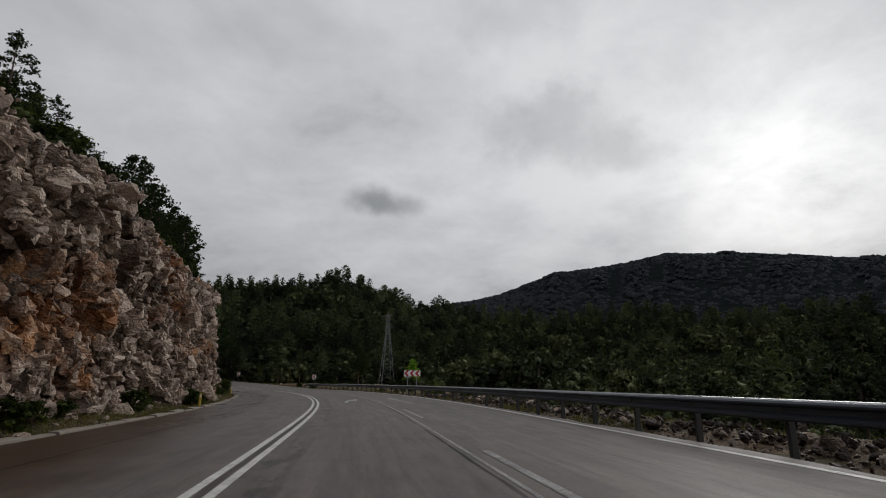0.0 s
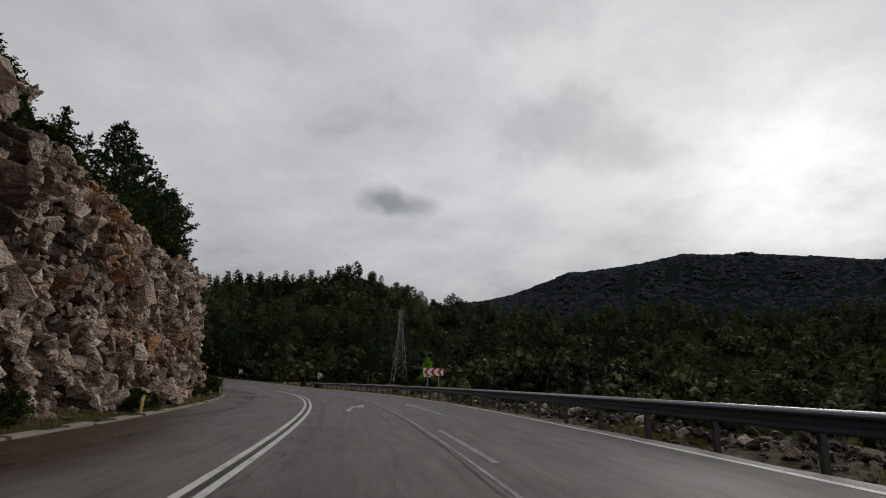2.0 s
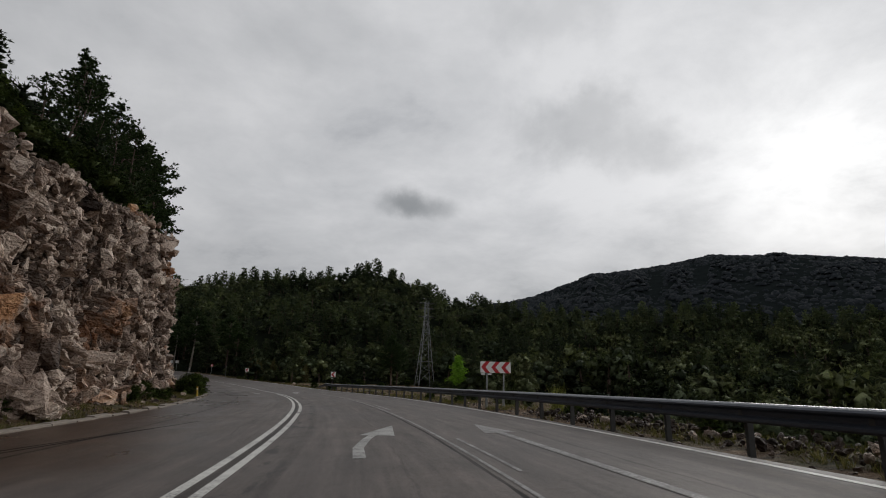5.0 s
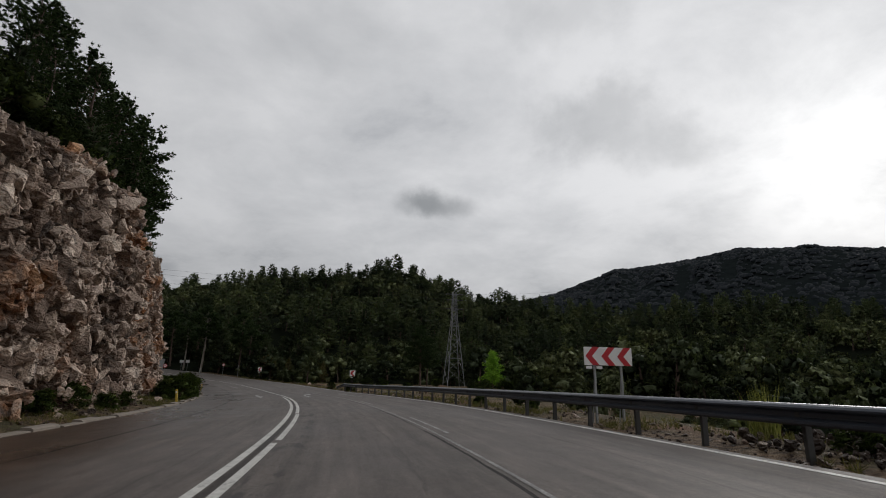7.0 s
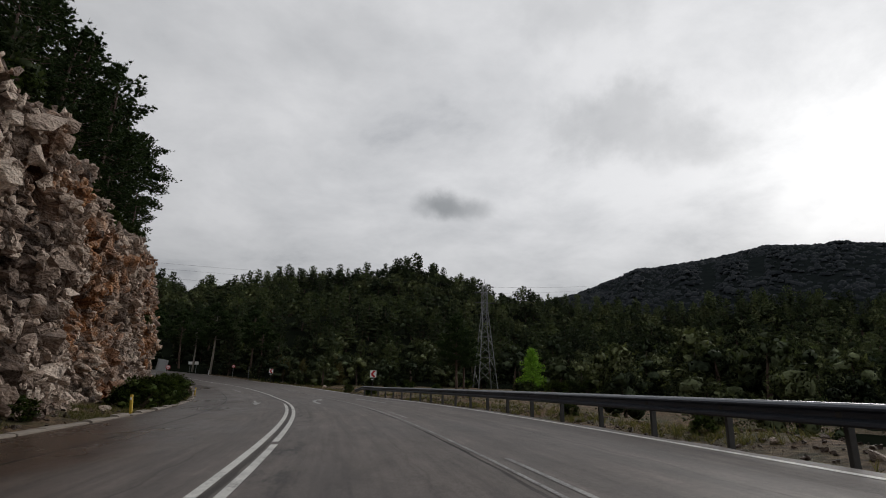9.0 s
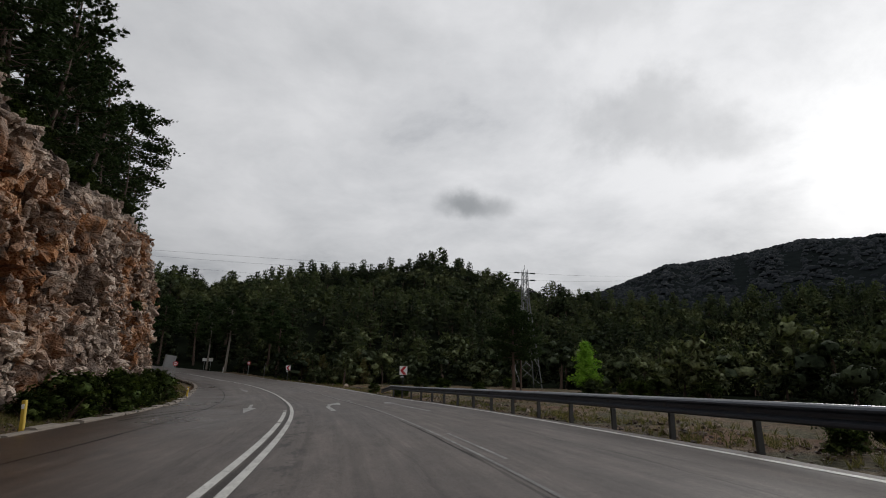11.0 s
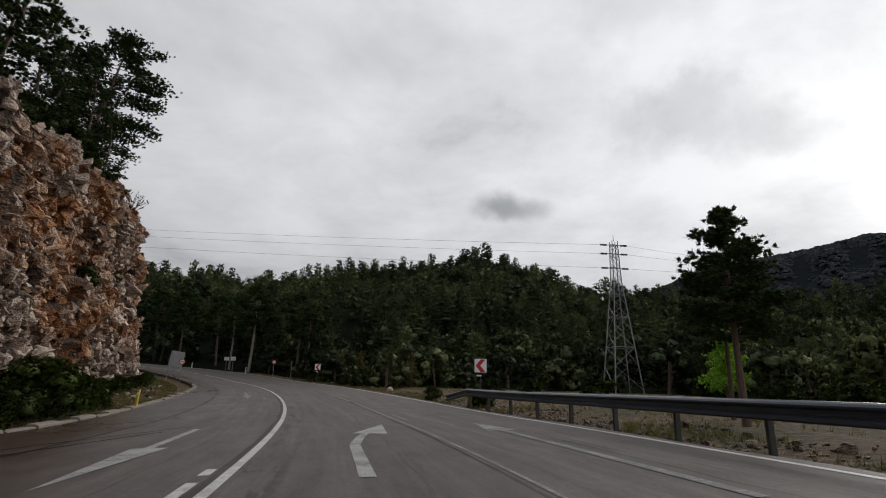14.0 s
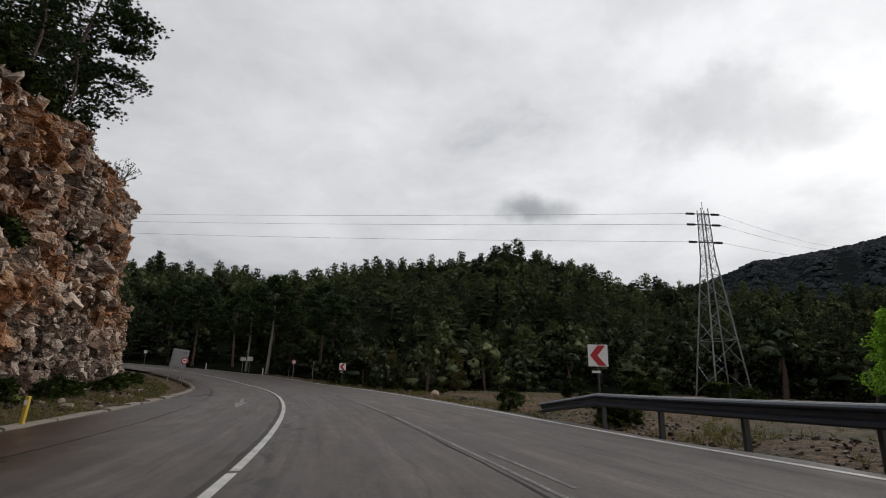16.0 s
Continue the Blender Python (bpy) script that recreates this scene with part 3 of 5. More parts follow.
# ---- kerb along the foot of the verge ----
def build_kerb():
    kerb = tagged(new("kerb"), "low dirty concrete kerb along the verge", "kerb", kind="structure")
    s, i = 6.0, 0
    while s < 160:
        e = 1.5 * float(smooth(105, 140, s))
        v0 = road_xyz(np.array([s, s + 1.46]), np.array([-6.34 + e, -6.34 + 1.5 * float(smooth(105, 140, s + 1.46))]), 0)
        out = []
        jog, rough = 0.04 * math.sin(i * 4.1) + 0.03 * math.sin(i * 1.7), 0.75 + 0.35 * math.sin(i * 2.9)
        for off, h in ((0.30, -0.1), (0.28, 0.050 * rough), (0.22, 0.085 * rough), (0.0, 0.10 * rough), (-0.03, -0.1)):
            out.append(road_xyz(np.array([s, s + 1.46]), np.array([-6.34 + e + off + jog, -6.34 + 1.5 * float(smooth(105, 140, s + 1.46)) + off + jog]), h))
        pts = np.stack(out, 1).reshape(-1, 3)
        faces = [tuple(f) for f in grid_faces(5, 2)] + [(0, 1, 2, 3, 4), (9, 8, 7, 6, 5)]
        part("kerbstone", mesh_of("kerbstone", pts, faces, CONCRETE), CONCRETE, kerb)
        s += 1.5
        i += 1


build_kerb()

# ---- rock cut ----
def cells(u, v, size, seed):
    """Cellular noise: three random numbers of the nearest cell, the way from its middle, and the gap to the next cell."""
    u, v = u / size, v / size
    iu, iv = np.floor(u).astype(int), np.floor(v).astype(int)
    best = np.full(u.shape, 9.0)
    second = np.full(u.shape, 9.0)
    cu, cv = np.zeros(u.shape, int), np.zeros(u.shape, int)
    du, dv = np.zeros(u.shape), np.zeros(u.shape)
    for a in (-1, 0, 1):
        for b in (-1, 0, 1):
            ku, kv = iu + a, iv + b
            pu, pv = ku + chance(ku, kv, seed), kv + chance(ku, kv, seed + 1)
            dist = np.hypot(u - pu, v - pv)
            closer = dist < best
            second = np.where(closer, best, np.minimum(second, dist))
            best = np.where(closer, dist, best)
            cu, cv = np.where(closer, ku, cu), np.where(closer, kv, cv)
            du, dv = np.where(closer, u - pu, du), np.where(closer, v - pv, dv)
    return chance(cu, cv, seed + 2), chance(cu, cv, seed + 3) - 0.5, chance(cu, cv, seed + 4) - 0.5, du * size, dv * size, (second - best) * size


def angular_block(seed, points=13):
    """Places and triangles of one broken, sharp-edged block about 1 m across."""
    rng = random.Random(seed)
    bm = bmesh.new()
    for _ in range(points):
        v = Vector((rng.gauss(0, 1), rng.gauss(0, 1), rng.gauss(0, 1))).normalized()
        bm.verts.new((max(-0.4, min(0.4, v.x * 0.56)), max(-0.38, min(0.38, v.y * 0.56)), max(-0.36, min(0.36, v.z * 0.56))))
    made = bmesh.ops.convex_hull(bm, input=bm.verts)
    bmesh.ops.delete(bm, geom=list({g for g in made["geom_interior"] if isinstance(g, bmesh.types.BMVert)}), context="VERTS")
    bmesh.ops.triangulate(bm, faces=bm.faces)
    bm.verts.index_update()
    out = np.array([v.co[:] for v in bm.verts]), np.array([[v.index for v in f.verts] for f in bm.faces])
    bm.free()
    return out


def rock_face(s, h):
    """How far the face stands out, the random numbers of its broad and fine cells, and its rust."""
    lean = 8.75 + cut_back(s) + 0.12 * h + 1.4 * (value_noise(s / 7, h / 5, 23) - 0.5) - 0.5 * np.exp(-h / 0.8)
    warp = 0.8 * (value_noise(s / 1.5, h / 1.5, 24) - 0.5)
    a0, b0, c0, du, dv, gap = cells(s + 2 * warp - h * 0.45, h * 0.7 + warp, 3.4, 61)
    out = 0.8 * (a0 - 0.5) + 0.5 * (b0 * du + c0 * dv)
    a1, b1, c1, du, dv, gap1 = cells(s * 1.15 + warp + h * 0.35, h * 0.85 + warp, 1.5, 31)
    out += 1.0 * (a1 - 0.5) + 0.9 * (b1 * du + c1 * dv) - 0.5 * np.exp(-gap1 / 0.20)
    out -= 1.1 * smooth(0.76, 0.90, value_noise(s / 1.7 + 9, h / 1.3, 26))
    stain = value_noise(s / 6.0, h / 4.2, 27) * 0.65 + value_noise(s / 1.9, h / 1.6, 28) * 0.35 + 0.19 * smooth(92, 112, s) * smooth(1.0, 5.0, h) - 0.05 * smooth(2.5, 0.5, h)
    return lean - out, a0, a1, stain


def brow(s):
    """How high the rock cut stands over the road at its brow."""
    return np.interp(s, TOP_S, TOP_Z) + 0.60 + 0.5 * (value_noise(s / 6.5, s * 0, 21) - 0.5) + 0.9 * (value_noise(s / 2.1, s * 0, 22) - 0.5)


def build_cliff():
    """A fine net over the cracked face, and sharp broken blocks that stand out of it."""
    rng = np.random.default_rng(3)
    step = 0.27
    ss = np.concatenate([np.arange(2, 20, 0.6), np.arange(20, 142, step), np.arange(142, 185, 0.6)])
    rows = 50
    sg, vg = np.meshgrid(ss, np.linspace(0, 1, rows), indexing="ij")
    wide = np.gradient(ss)[:, None]
    sg = sg + rng.uniform(-0.3, 0.3, sg.shape) * wide
    vg = np.clip(vg + rng.uniform(-0.3, 0.3, vg.shape) / (rows - 1), 0, 1)

    hgt = vg * brow(sg)
    back, a0, a1, stain = rock_face(sg, hgt)
    back = back + 2.2 * smooth(0.90, 1.0, vg) ** 2 + 0.24 + rng.uniform(-0.08, 0.08, sg.shape)
    pts = road_xyz(sg, -back)
    pts[..., 2] = np.interp(sg, S, CZ) - 0.35 + hgt
    quads = grid_faces(rows, len(ss))
    flip = rng.uniform(0, 1, len(quads))[:, None] < 0.5
    tris = np.concatenate([np.where(flip, quads[:, [0, 1, 2]], quads[:, [0, 1, 3]]), np.where(flip, quads[:, [0, 2, 3]], quads[:, [1, 2, 3]])])
    pieces = [(pts.reshape(-1, 3), tris)]
    # the net is toned low: shade of the gaps between blocks, put into its colour
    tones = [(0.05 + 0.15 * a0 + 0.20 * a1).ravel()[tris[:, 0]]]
    warmths = [stain.ravel()[tris[:, 0]]]
    shapes = [angular_block(700 + i, 10 + i % 5) for i in range(14)]
    n = 19000
    s = np.where(np.arange(n) < 18300, rng.uniform(18, 141, n), rng.uniform(138, 170, n))
    v = rng.uniform(0, 1, n) ** 0.92
    h = v * (brow(s) - 0.1)
    back, a0, a1, stain = rock_face(s, h)
    back = back + 2.2 * smooth(0.90, 1.0, v) ** 2
    size = np.clip(rng.lognormal(-0.98, 0.52, n), 0.16, 1.7) * np.where(v > 0.88, 0.8, 1.0)
    p = road_xyz(s, -back + size * rng.uniform(-0.48, 0.06, n) + 0.03)
    p[:, 2] = np.interp(s, S, CZ) - 0.35 + h
    stretch = size[:, None] * rng.uniform((0.8, 0.6, 0.45), (1.6, 1.1, 0.95), (n, 3))
    dip = 0.55 + 1.1 * (value_noise(s / 9, h / 6, 29) - 0.5)
    for i in range(n):
        place, faces = shapes[i % 14]
        turn = Euler((rng.normal(0, 0.9), dip[i] + rng.normal(0, 0.8), rng.uniform(0, 6.28))).to_matrix()
        pieces.append(((place * stretch[i]) @ np.array(turn).T + p[i], faces))
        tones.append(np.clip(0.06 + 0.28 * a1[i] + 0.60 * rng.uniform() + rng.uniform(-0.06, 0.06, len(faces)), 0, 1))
        warmths.append(np.full(len(faces), 0.93 * stain[i] + 0.07 * rng.uniform()))
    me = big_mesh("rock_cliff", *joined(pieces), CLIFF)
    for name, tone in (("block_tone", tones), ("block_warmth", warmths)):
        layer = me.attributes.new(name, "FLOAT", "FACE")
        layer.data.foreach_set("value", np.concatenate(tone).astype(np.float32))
    tagged(new("rock_cliff", me), "broken grey and rust-stained limestone rock cut beside the road", "cliff")


build_cliff()


# ---- guard rail ----
RAIL_D, RAIL_END, POST_GAP = 7.85, 98.0, 2.2125


def build_guardrail():
    rail = tagged(new("guardrail"), "galvanised steel guard rail on posts beside the road", "guard rail")
    w = [(-0.03, -0.155), (0.035, -0.148), (0.055, -0.12), (0.05, -0.08), (-0.028, -0.035), (-0.034, 0.0), (-0.028, 0.035), (0.05, 0.075), (0.052, 0.102), (0.030, 0.132), (-0.012, 0.152), (-0.05, 0.158)]
    profile = [(-a, b) for a, b in w] + [(-a + 0.012, b) for a, b in reversed(w)]

    def beam(s0, s1, drop0=0.0, drop1=0.0, out0=0.0, out1=0.0):
        ss = np.linspace(s0, s1, 5)
        t = (ss - s0) / (s1 - s0)
        rows = []
        for o, z in profile:
            rows.append(road_xyz(ss, RAIL_D - 0.16 + o + out0 + (out1 - out0) * t, 0.60 + z - drop0 - (drop1 - drop0) * t))
        rows.append(rows[0])
        pts = np.stack(rows, 1)
        me = big_mesh("beam", pts.reshape(-1, 3), grid_faces(pts.shape[1], pts.shape[0]), STEEL)
        part("beam", me, STEEL, rail)

    s = RAIL_END - 28 * 4.2
    while s < RAIL_END - 0.1:
        beam(s, s + 4.21)
        s += 4.2
    beam(s, s + 4.0, 0.0, 0.42, 0.0, 0.35)
    bm = bmesh.new()
    box(bm, (0.10, 0.012, 1.0), pose(0, -0.03, 0))
    box(bm, (0.012, 0.06, 1.0), pose(-0.05, 0, 0))
    box(bm, (0.012, 0.06, 1.0), pose(0.05, 0, 0))
    post = bpy.data.meshes.new("post")
    bm.to_mesh(post)
    bm.free()
    post.materials.append(POST_STEEL)
    bm = bmesh.new()
    box(bm, (0.10, 0.09, 0.22), bevel=0.01)
    block = bpy.data.meshes.new("spacer")
    bm.to_mesh(block)
    bm.free()
    block.materials.append(POST_STEEL)
    for i in range(57):
        at_ = -19.34 + i * POST_GAP
        if at_ > RAIL_END + 1:
            break
        p = part("post", post, POST_STEEL, rail)
        p.matrix_basis = road_pose(at_, RAIL_D, 0.24) @ Matrix.Rotation(0.02 * math.sin(i * 2.7), 4, "Y")
        q = part("spacer", block, POST_STEEL, rail)
        q.matrix_basis = road_pose(at_, RAIL_D - 0.09, 0.60)


build_guardrail()


# ---- plants ----
def tube(points, radii, sides=6):
    """Verts and triangles of a tapered limb through points."""
    points = np.asarray(points, float)
    verts, tris = [], []
    for i, (p, r) in enumerate(zip(points, radii)):
        ahead = points[min(i + 1, len(points) - 1)] - points[max(i - 1, 0)]
        ahead = ahead / (np.linalg.norm(ahead) + 1e-9)
        side = np.cross(ahead, (0.31, 0.95, 0.05) if abs(ahead[2]) > 0.8 else (0, 0, 1))
        side /= np.linalg.norm(side)
        up = np.cross(side, ahead)
        for k in range(sides):
            a = 2 * math.pi * k / sides
            verts.append(p + r * (math.cos(a) * side + math.sin(a) * up))
    for i in range(len(points) - 1):
        for k in range(sides):
            a, b = i * sides + k, i * sides + (k + 1) % sides
            tris += [(a, b, b + sides), (a, b + sides, a + sides)]
    return np.array(verts), np.array(tris)


def needles(centres, ways, rng, count, length, width, spread):
    """Tufts of thin pointed blades round each centre, fanned about its way."""
    n = len(centres) * count
    c = np.repeat(centres, count, 0)
    w = np.repeat(ways, count, 0) + rng.normal(0, spread, (n, 3))
    w /= np.linalg.norm(w, axis=1)[:, None]
    side = np.cross(w, rng.normal(0, 1, (n, 3)))
    side /= np.linalg.norm(side, axis=1)[:, None] + 1e-9
    ln = length * rng.uniform(0.6, 1.25, (n, 1))
    base = c + rng.normal(0, length * 0.12, (n, 3))
    v = np.stack([base - side * width / 2, base + side * width / 2, base + w * ln], 1).reshape(-1, 3)
    return v, np.arange(3 * n).reshape(-1, 3)


def leaves(centres, rng, size, droop=0.0):
    """One small pointed leaf spray at each centre."""
    n = len(centres)
    a = rng.normal(0, 1, (n, 3))
    a[:, 2] = a[:, 2] * 0.6 - droop
    a /= np.linalg.norm(a, axis=1)[:, None]
    b = np.cross(a, rng.normal(0, 1, (n, 3)))
    b /= np.linalg.norm(b, axis=1)[:, None] + 1e-9
    k = size * rng.uniform(0.6, 1.35, (n, 1))
    v = np.stack([centres - a * k * 0.4 + b * k * 0.36, centres - a * k * 0.4 - b * k * 0.36, centres + a * k * 0.7], 1).reshape(-1, 3)
    return v, np.arange(3 * n).reshape(-1, 3)


def pine_shape(seed, height, radius, bare=0.3, lean=(0, 0), flat=0.5, limbs=26, tufts=16, blades=9, length=0.42, trunk=0.16, bend=0.05, droop=0.0, pad=0.12, thick=1.0, rise_more=0.0):
    """Wood and needle arrays of a pine of that height: a leaning trunk, limbs that rise a little, pads of tufts at their ends."""
    rng = np.random.default_rng(seed)
    t = np.linspace(0, 1, 9)
    sway = rng.normal(0, bend * height, 2)
    axis = np.stack([lean[0] * t ** 1.5 + sway[0] * np.sin(t * 3.0), lean[1] * t ** 1.5 + sway[1] * np.sin(t * 2.6), height * t], 1)
    wood = [tube(axis, trunk * (1 - 0.86 * t) + 0.012, 8)]
    centres, ways = [], []
    for i in range(limbs):
        u = bare + (1 - bare) * (i + rng.uniform(0, 1)) / limbs
        root = np.array([np.interp(u, t, axis[:, k]) for k in range(3)])
        a = i * 2.4 + rng.normal(0, 0.5)
        f = (u - bare) / (1 - bare)
        reach = radius * (math.sin(math.pi * min(1.0, f * 0.8 + 0.24)) ** flat) * rng.uniform(0.6, 1.12)
        rise = reach * (rng.uniform(-0.12, 0.30) + rise_more - droop * (1 - f)) + 0.06 * height * f
        q = np.linspace(0, 1, 5)[:, None]
        path = root + np.concatenate([np.cos(a + 0.2 * q) * reach * q, np.sin(a + 0.2 * q) * reach * q, rise * q ** 1.6], 1) + rng.normal(0, 0.03 * reach, (5, 3)) * q
        wood.append(tube(path, np.linspace(max(0.02, trunk * 0.26 * (1 - 0.6 * u)), 0.008, 5), 4))
        n = max(3, int(tufts * (0.45 + reach / radius)))
        k = rng.uniform(0.30, 1.03, n) ** 0.6
        c = np.stack([np.interp(k, q[:, 0], path[:, j]) for j in range(3)], 1)
        wide = pad * reach + 0.12
        c = c + rng.normal(0, 1, (n, 3)) * (wide, wide, wide * 0.34)
        out = np.stack([np.cos(a) * np.ones(n), np.sin(a) * np.ones(n), np.full(n, 0.7)], 1)
        centres.append(c)
        ways.append(out)
    n = 14
    centres.append(axis[-1] + rng.normal(0, 0.25, (n, 3)) * (1, 1, 1.3))
    ways.append(np.tile((0, 0, 1.0), (n, 1)))
    centres, ways = np.concatenate(centres), np.concatenate(ways)
    fans = needles(centres, ways, rng, blades, length, thick * length * 0.10 * (1 + 6 / blades), 0.7)
    # the close-set needles at the heart of each tuft
    n = len(centres)
    tips = np.array([(1, 0, 0), (0, 1, 0), (-1, 0, 0), (0, -1, 0), (0, 0, 0.8), (0, 0, -0.5)]) * length * 0.42
    hearts = centres[:, None] + ways[:, None] * 0.25 * length + tips[None] * rng.uniform(0.5, 1.5, (n, 6, 1)) + rng.normal(0, 0.12 * length, (n, 6, 3))
    sides = np.array([(0, 1, 4), (1, 2, 4), (2, 3, 4), (3, 0, 4), (1, 0, 5), (2, 1, 5), (3, 2, 5), (0, 3, 5)])
    return joined(wood), joined([fans, (hearts.reshape(-1, 3), (sides[None] + 6 * np.arange(n)[:, None, None]).reshape(-1, 3))])


def pine_meshes(seed, bark=BARK, leaf=PINE, **kw):
    wood, green = pine_shape(seed, **kw)
    return big_mesh("trunk", *wood, bark), big_mesh("crown", *green, leaf)


def plant(name, at_, meshes, turn=0.0, scale=1.0, label="", category="tree", group=""):
    """A tree or shrub from its trunk and crown meshes, standing at a place."""
    ob = tagged(new(name), label, category, group)
    ob.matrix_basis = Matrix.Translation(at_) @ Matrix.Rotation(turn, 4, "Z") @ Matrix.Scale(scale, 4)
    for me in meshes:
        part(me.name.split(".")[0], me, None, ob)
    return ob


def ground_at(x, y):
    return float(ground_z(np.array([x]), np.array([y]))[0])


def stand_brow(s, back, sink=0.15):
    """A place on the brow, back metres behind the face's upper edge."""
    d = -(8.75 + float(cut_back(s)) + 0.12 * float(brow(s)) + 1.5 + back)
    x, y, _ = road_xyz(s, d)
    crest = float(np.interp(s, S, CZ)) - 0.35 + float(brow(s)) - 0.1
    return Vector((x, y, (max(crest, ground_at(x, y)) if back < 1.2 else ground_at(x, y)) - sink))


def stand(s, d, sink=0.15):
    x, y, _ = road_xyz(s, d)
    return Vector((x, y, ground_at(x, y) - sink))


# pines on the slope above the rock cut
SLOPE_PINES = [pine_meshes(100 + i, height=8.0, radius=2.1, bare=0.10, limbs=42, tufts=17, blades=14, length=0.23, flat=0.75, pad=0.05, trunk=0.10, thick=0.8, rise_more=0.30) for i in range(4)]
for i, (s, d, h) in enumerate(((85, -16.9, 9.0), (89, -21.8, 9.4), (82, -15.1, 7.2), (84, -13.5, 7.6), (86, -11.9, 8.2), (91, -22.5, 9.0), (76, -17.5, 6.2), (75, -13.2, 6.0), (70, -14.5, 4.2), (67, -13.2, 3.6),
                               (92, -14.0, 8.8), (97, -12.8, 7.4), (98, -17.5, 9.0), (102, -15.0, 8.6), (106, -18.5, 8.0), (60, -14.5, 3.2), (54, -15.5, 3.4), (46, -14.0, 2.8), (38.5, -14.2, 2.2), (34.5, -14.0, 2.4), (30.5, -14.0, 2.8), (26, -14.5, 3.0),
                               (119, -18.0, 6.0), (121, -13.5, 4.5), (113, -19.0, 7.0), (108, -13.0, 5.5), (115, -14.5, 5.5), (79, -19.5, 8.0), (95, -19.5, 9.0), (88, -13.0, 8.4), (93.5, -12.4, 7.5))):
    plant("pine_tree", stand(s, min(d, -12.6 - float(cut_back(s)))), SLOPE_PINES[i % 4], i * 1.7, (h + 1.2 + 0.8 * float(cut_back(s))) / 8.0, "dark green pine tree on the slope above the rock", "tree", "pines above the cliff")
# the broad one that leans out over the edge
plant("pine_tree", stand(128.5, -16.7, 0.4), pine_meshes(7, height=15.0, radius=4.7, bare=0.3, lean=(1.2, 1.6), flat=0.4, limbs=60, tufts=120, blades=24, length=0.25, thick=0.62, trunk=0.25, droop=0.5, pad=0.10), 0.0, 1.0,
      "broad dark pine leaning out over the rock's edge", "tree", "pines above the cliff")


def ball(times):
    """Places on a round net, and its triangles."""
    bm = bmesh.new()
    bmesh.ops.create_icosphere(bm, subdivisions=times, radius=1)
    out = np.array([v.co[:] for v in bm.verts]), np.array([[v.index for v in f.verts] for f in bm.faces])
    bm.free()
    return out


def sprays(centres, normals, rng, size):
    """One pointed leaf spray at each centre, lying across its normal and tipped outward."""
    n = len(centres)
    a = np.cross(normals, rng.normal(0, 1, (n, 3)))
    a /= np.linalg.norm(a, axis=1)[:, None] + 1e-9
    b = np.cross(normals, a)
    tip = a + normals * rng.uniform(0.0, 1.1, (n, 1))
    k = size * rng.uniform(0.6, 1.4, (n, 1))
    v = np.stack([centres - b * k * 0.42 - a * k * 0.3, centres + b * k * 0.42 - a * k * 0.3, centres + tip * k * 0.75], 1).reshape(-1, 3)
    return v, np.arange(3 * n).reshape(-1, 3), np.repeat(normals, 3, 0)


def bush_cloud(rng, lobes, net, each, size):
    """A crown of uneven lobes, each a crumpled inner mass with leaf sprays all over it."""
    verts, tris, norms, count = [], [], [], 0
    tall = rng.uniform(0.9, 1.35)
    for k in range(lobes):
        a, up = k * 2.4 + rng.normal(0, 0.5), (k + rng.uniform(0, 1)) / lobes
        out = 1.35 * math.sqrt(max(0.02, 1 - (1.25 * up - 0.25) ** 2)) * rng.uniform(0.55, 1.1)
        hub = np.array([math.cos(a) * out, math.sin(a) * out, 0.5 + 2.1 * tall * up])
        r = rng.uniform(0.50, 0.92)
        crumple = rng.uniform(0.55, 1.15, (len(net[0]), 1))
        v = rng.normal(0, 1, (each, 3)) + (0, 0, 0.25)
        v /= np.linalg.norm(v, axis=1)[:, None]
        leaf = sprays(hub + v * r * (1, 1, 0.85) * rng.uniform(0.55, 1.15, (each, 1)), v, rng, size)
        core = hub + net[0] * r * (0.68, 0.68, 0.58) * crumple
        for place, face, nv in ((core, net[1], net[0]), leaf):
            verts.append(place)
            tris.append(face + count)
            norms.append(0.75 * nv + 0.25 * (hub - (0, 0, 1.4)) / 1.4 + rng.normal(0, 0.22, nv.shape))
            count += len(place)
    verts = np.concatenate(verts)
    verts[:, 2] = np.maximum(verts[:, 2], 0.05)
    return verts, np.concatenate(tris), np.concatenate(norms)


NET = ball(1)


def shrub_shape(seed, radius, height, count, size):
    """Stems and leaf sprays of an uneven bush."""
    rng = np.random.default_rng(seed)
    wood, centres = [], []
    for i in range(9):
        a = i * 2.4 + rng.normal(0, 0.4)
        tip = np.array([math.cos(a) * radius * rng.uniform(0.3, 0.95), math.sin(a) * radius * rng.uniform(0.3, 0.95), height * rng.uniform(0.45, 1.0)])
        q = np.linspace(0, 1, 4)[:, None]
        wood.append(tube(tip * np.concatenate([q ** 1.3, q ** 1.3, q], 1), np.linspace(0.03, 0.008, 4) * (0.6 + radius), 4))
        n = count // 9
        k = rng.uniform(0.25, 1.1, (n, 1))
        centres.append(tip * np.concatenate([k ** 1.3, k ** 1.3, k], 1) + rng.normal(0, 1, (n, 3)) * (0.26 * radius, 0.26 * radius, 0.15 * height))
    c = np.concatenate(centres)
    c[:, 2] = np.abs(c[:, 2]) + 0.03
    return joined(wood), leaves(c, rng, size)


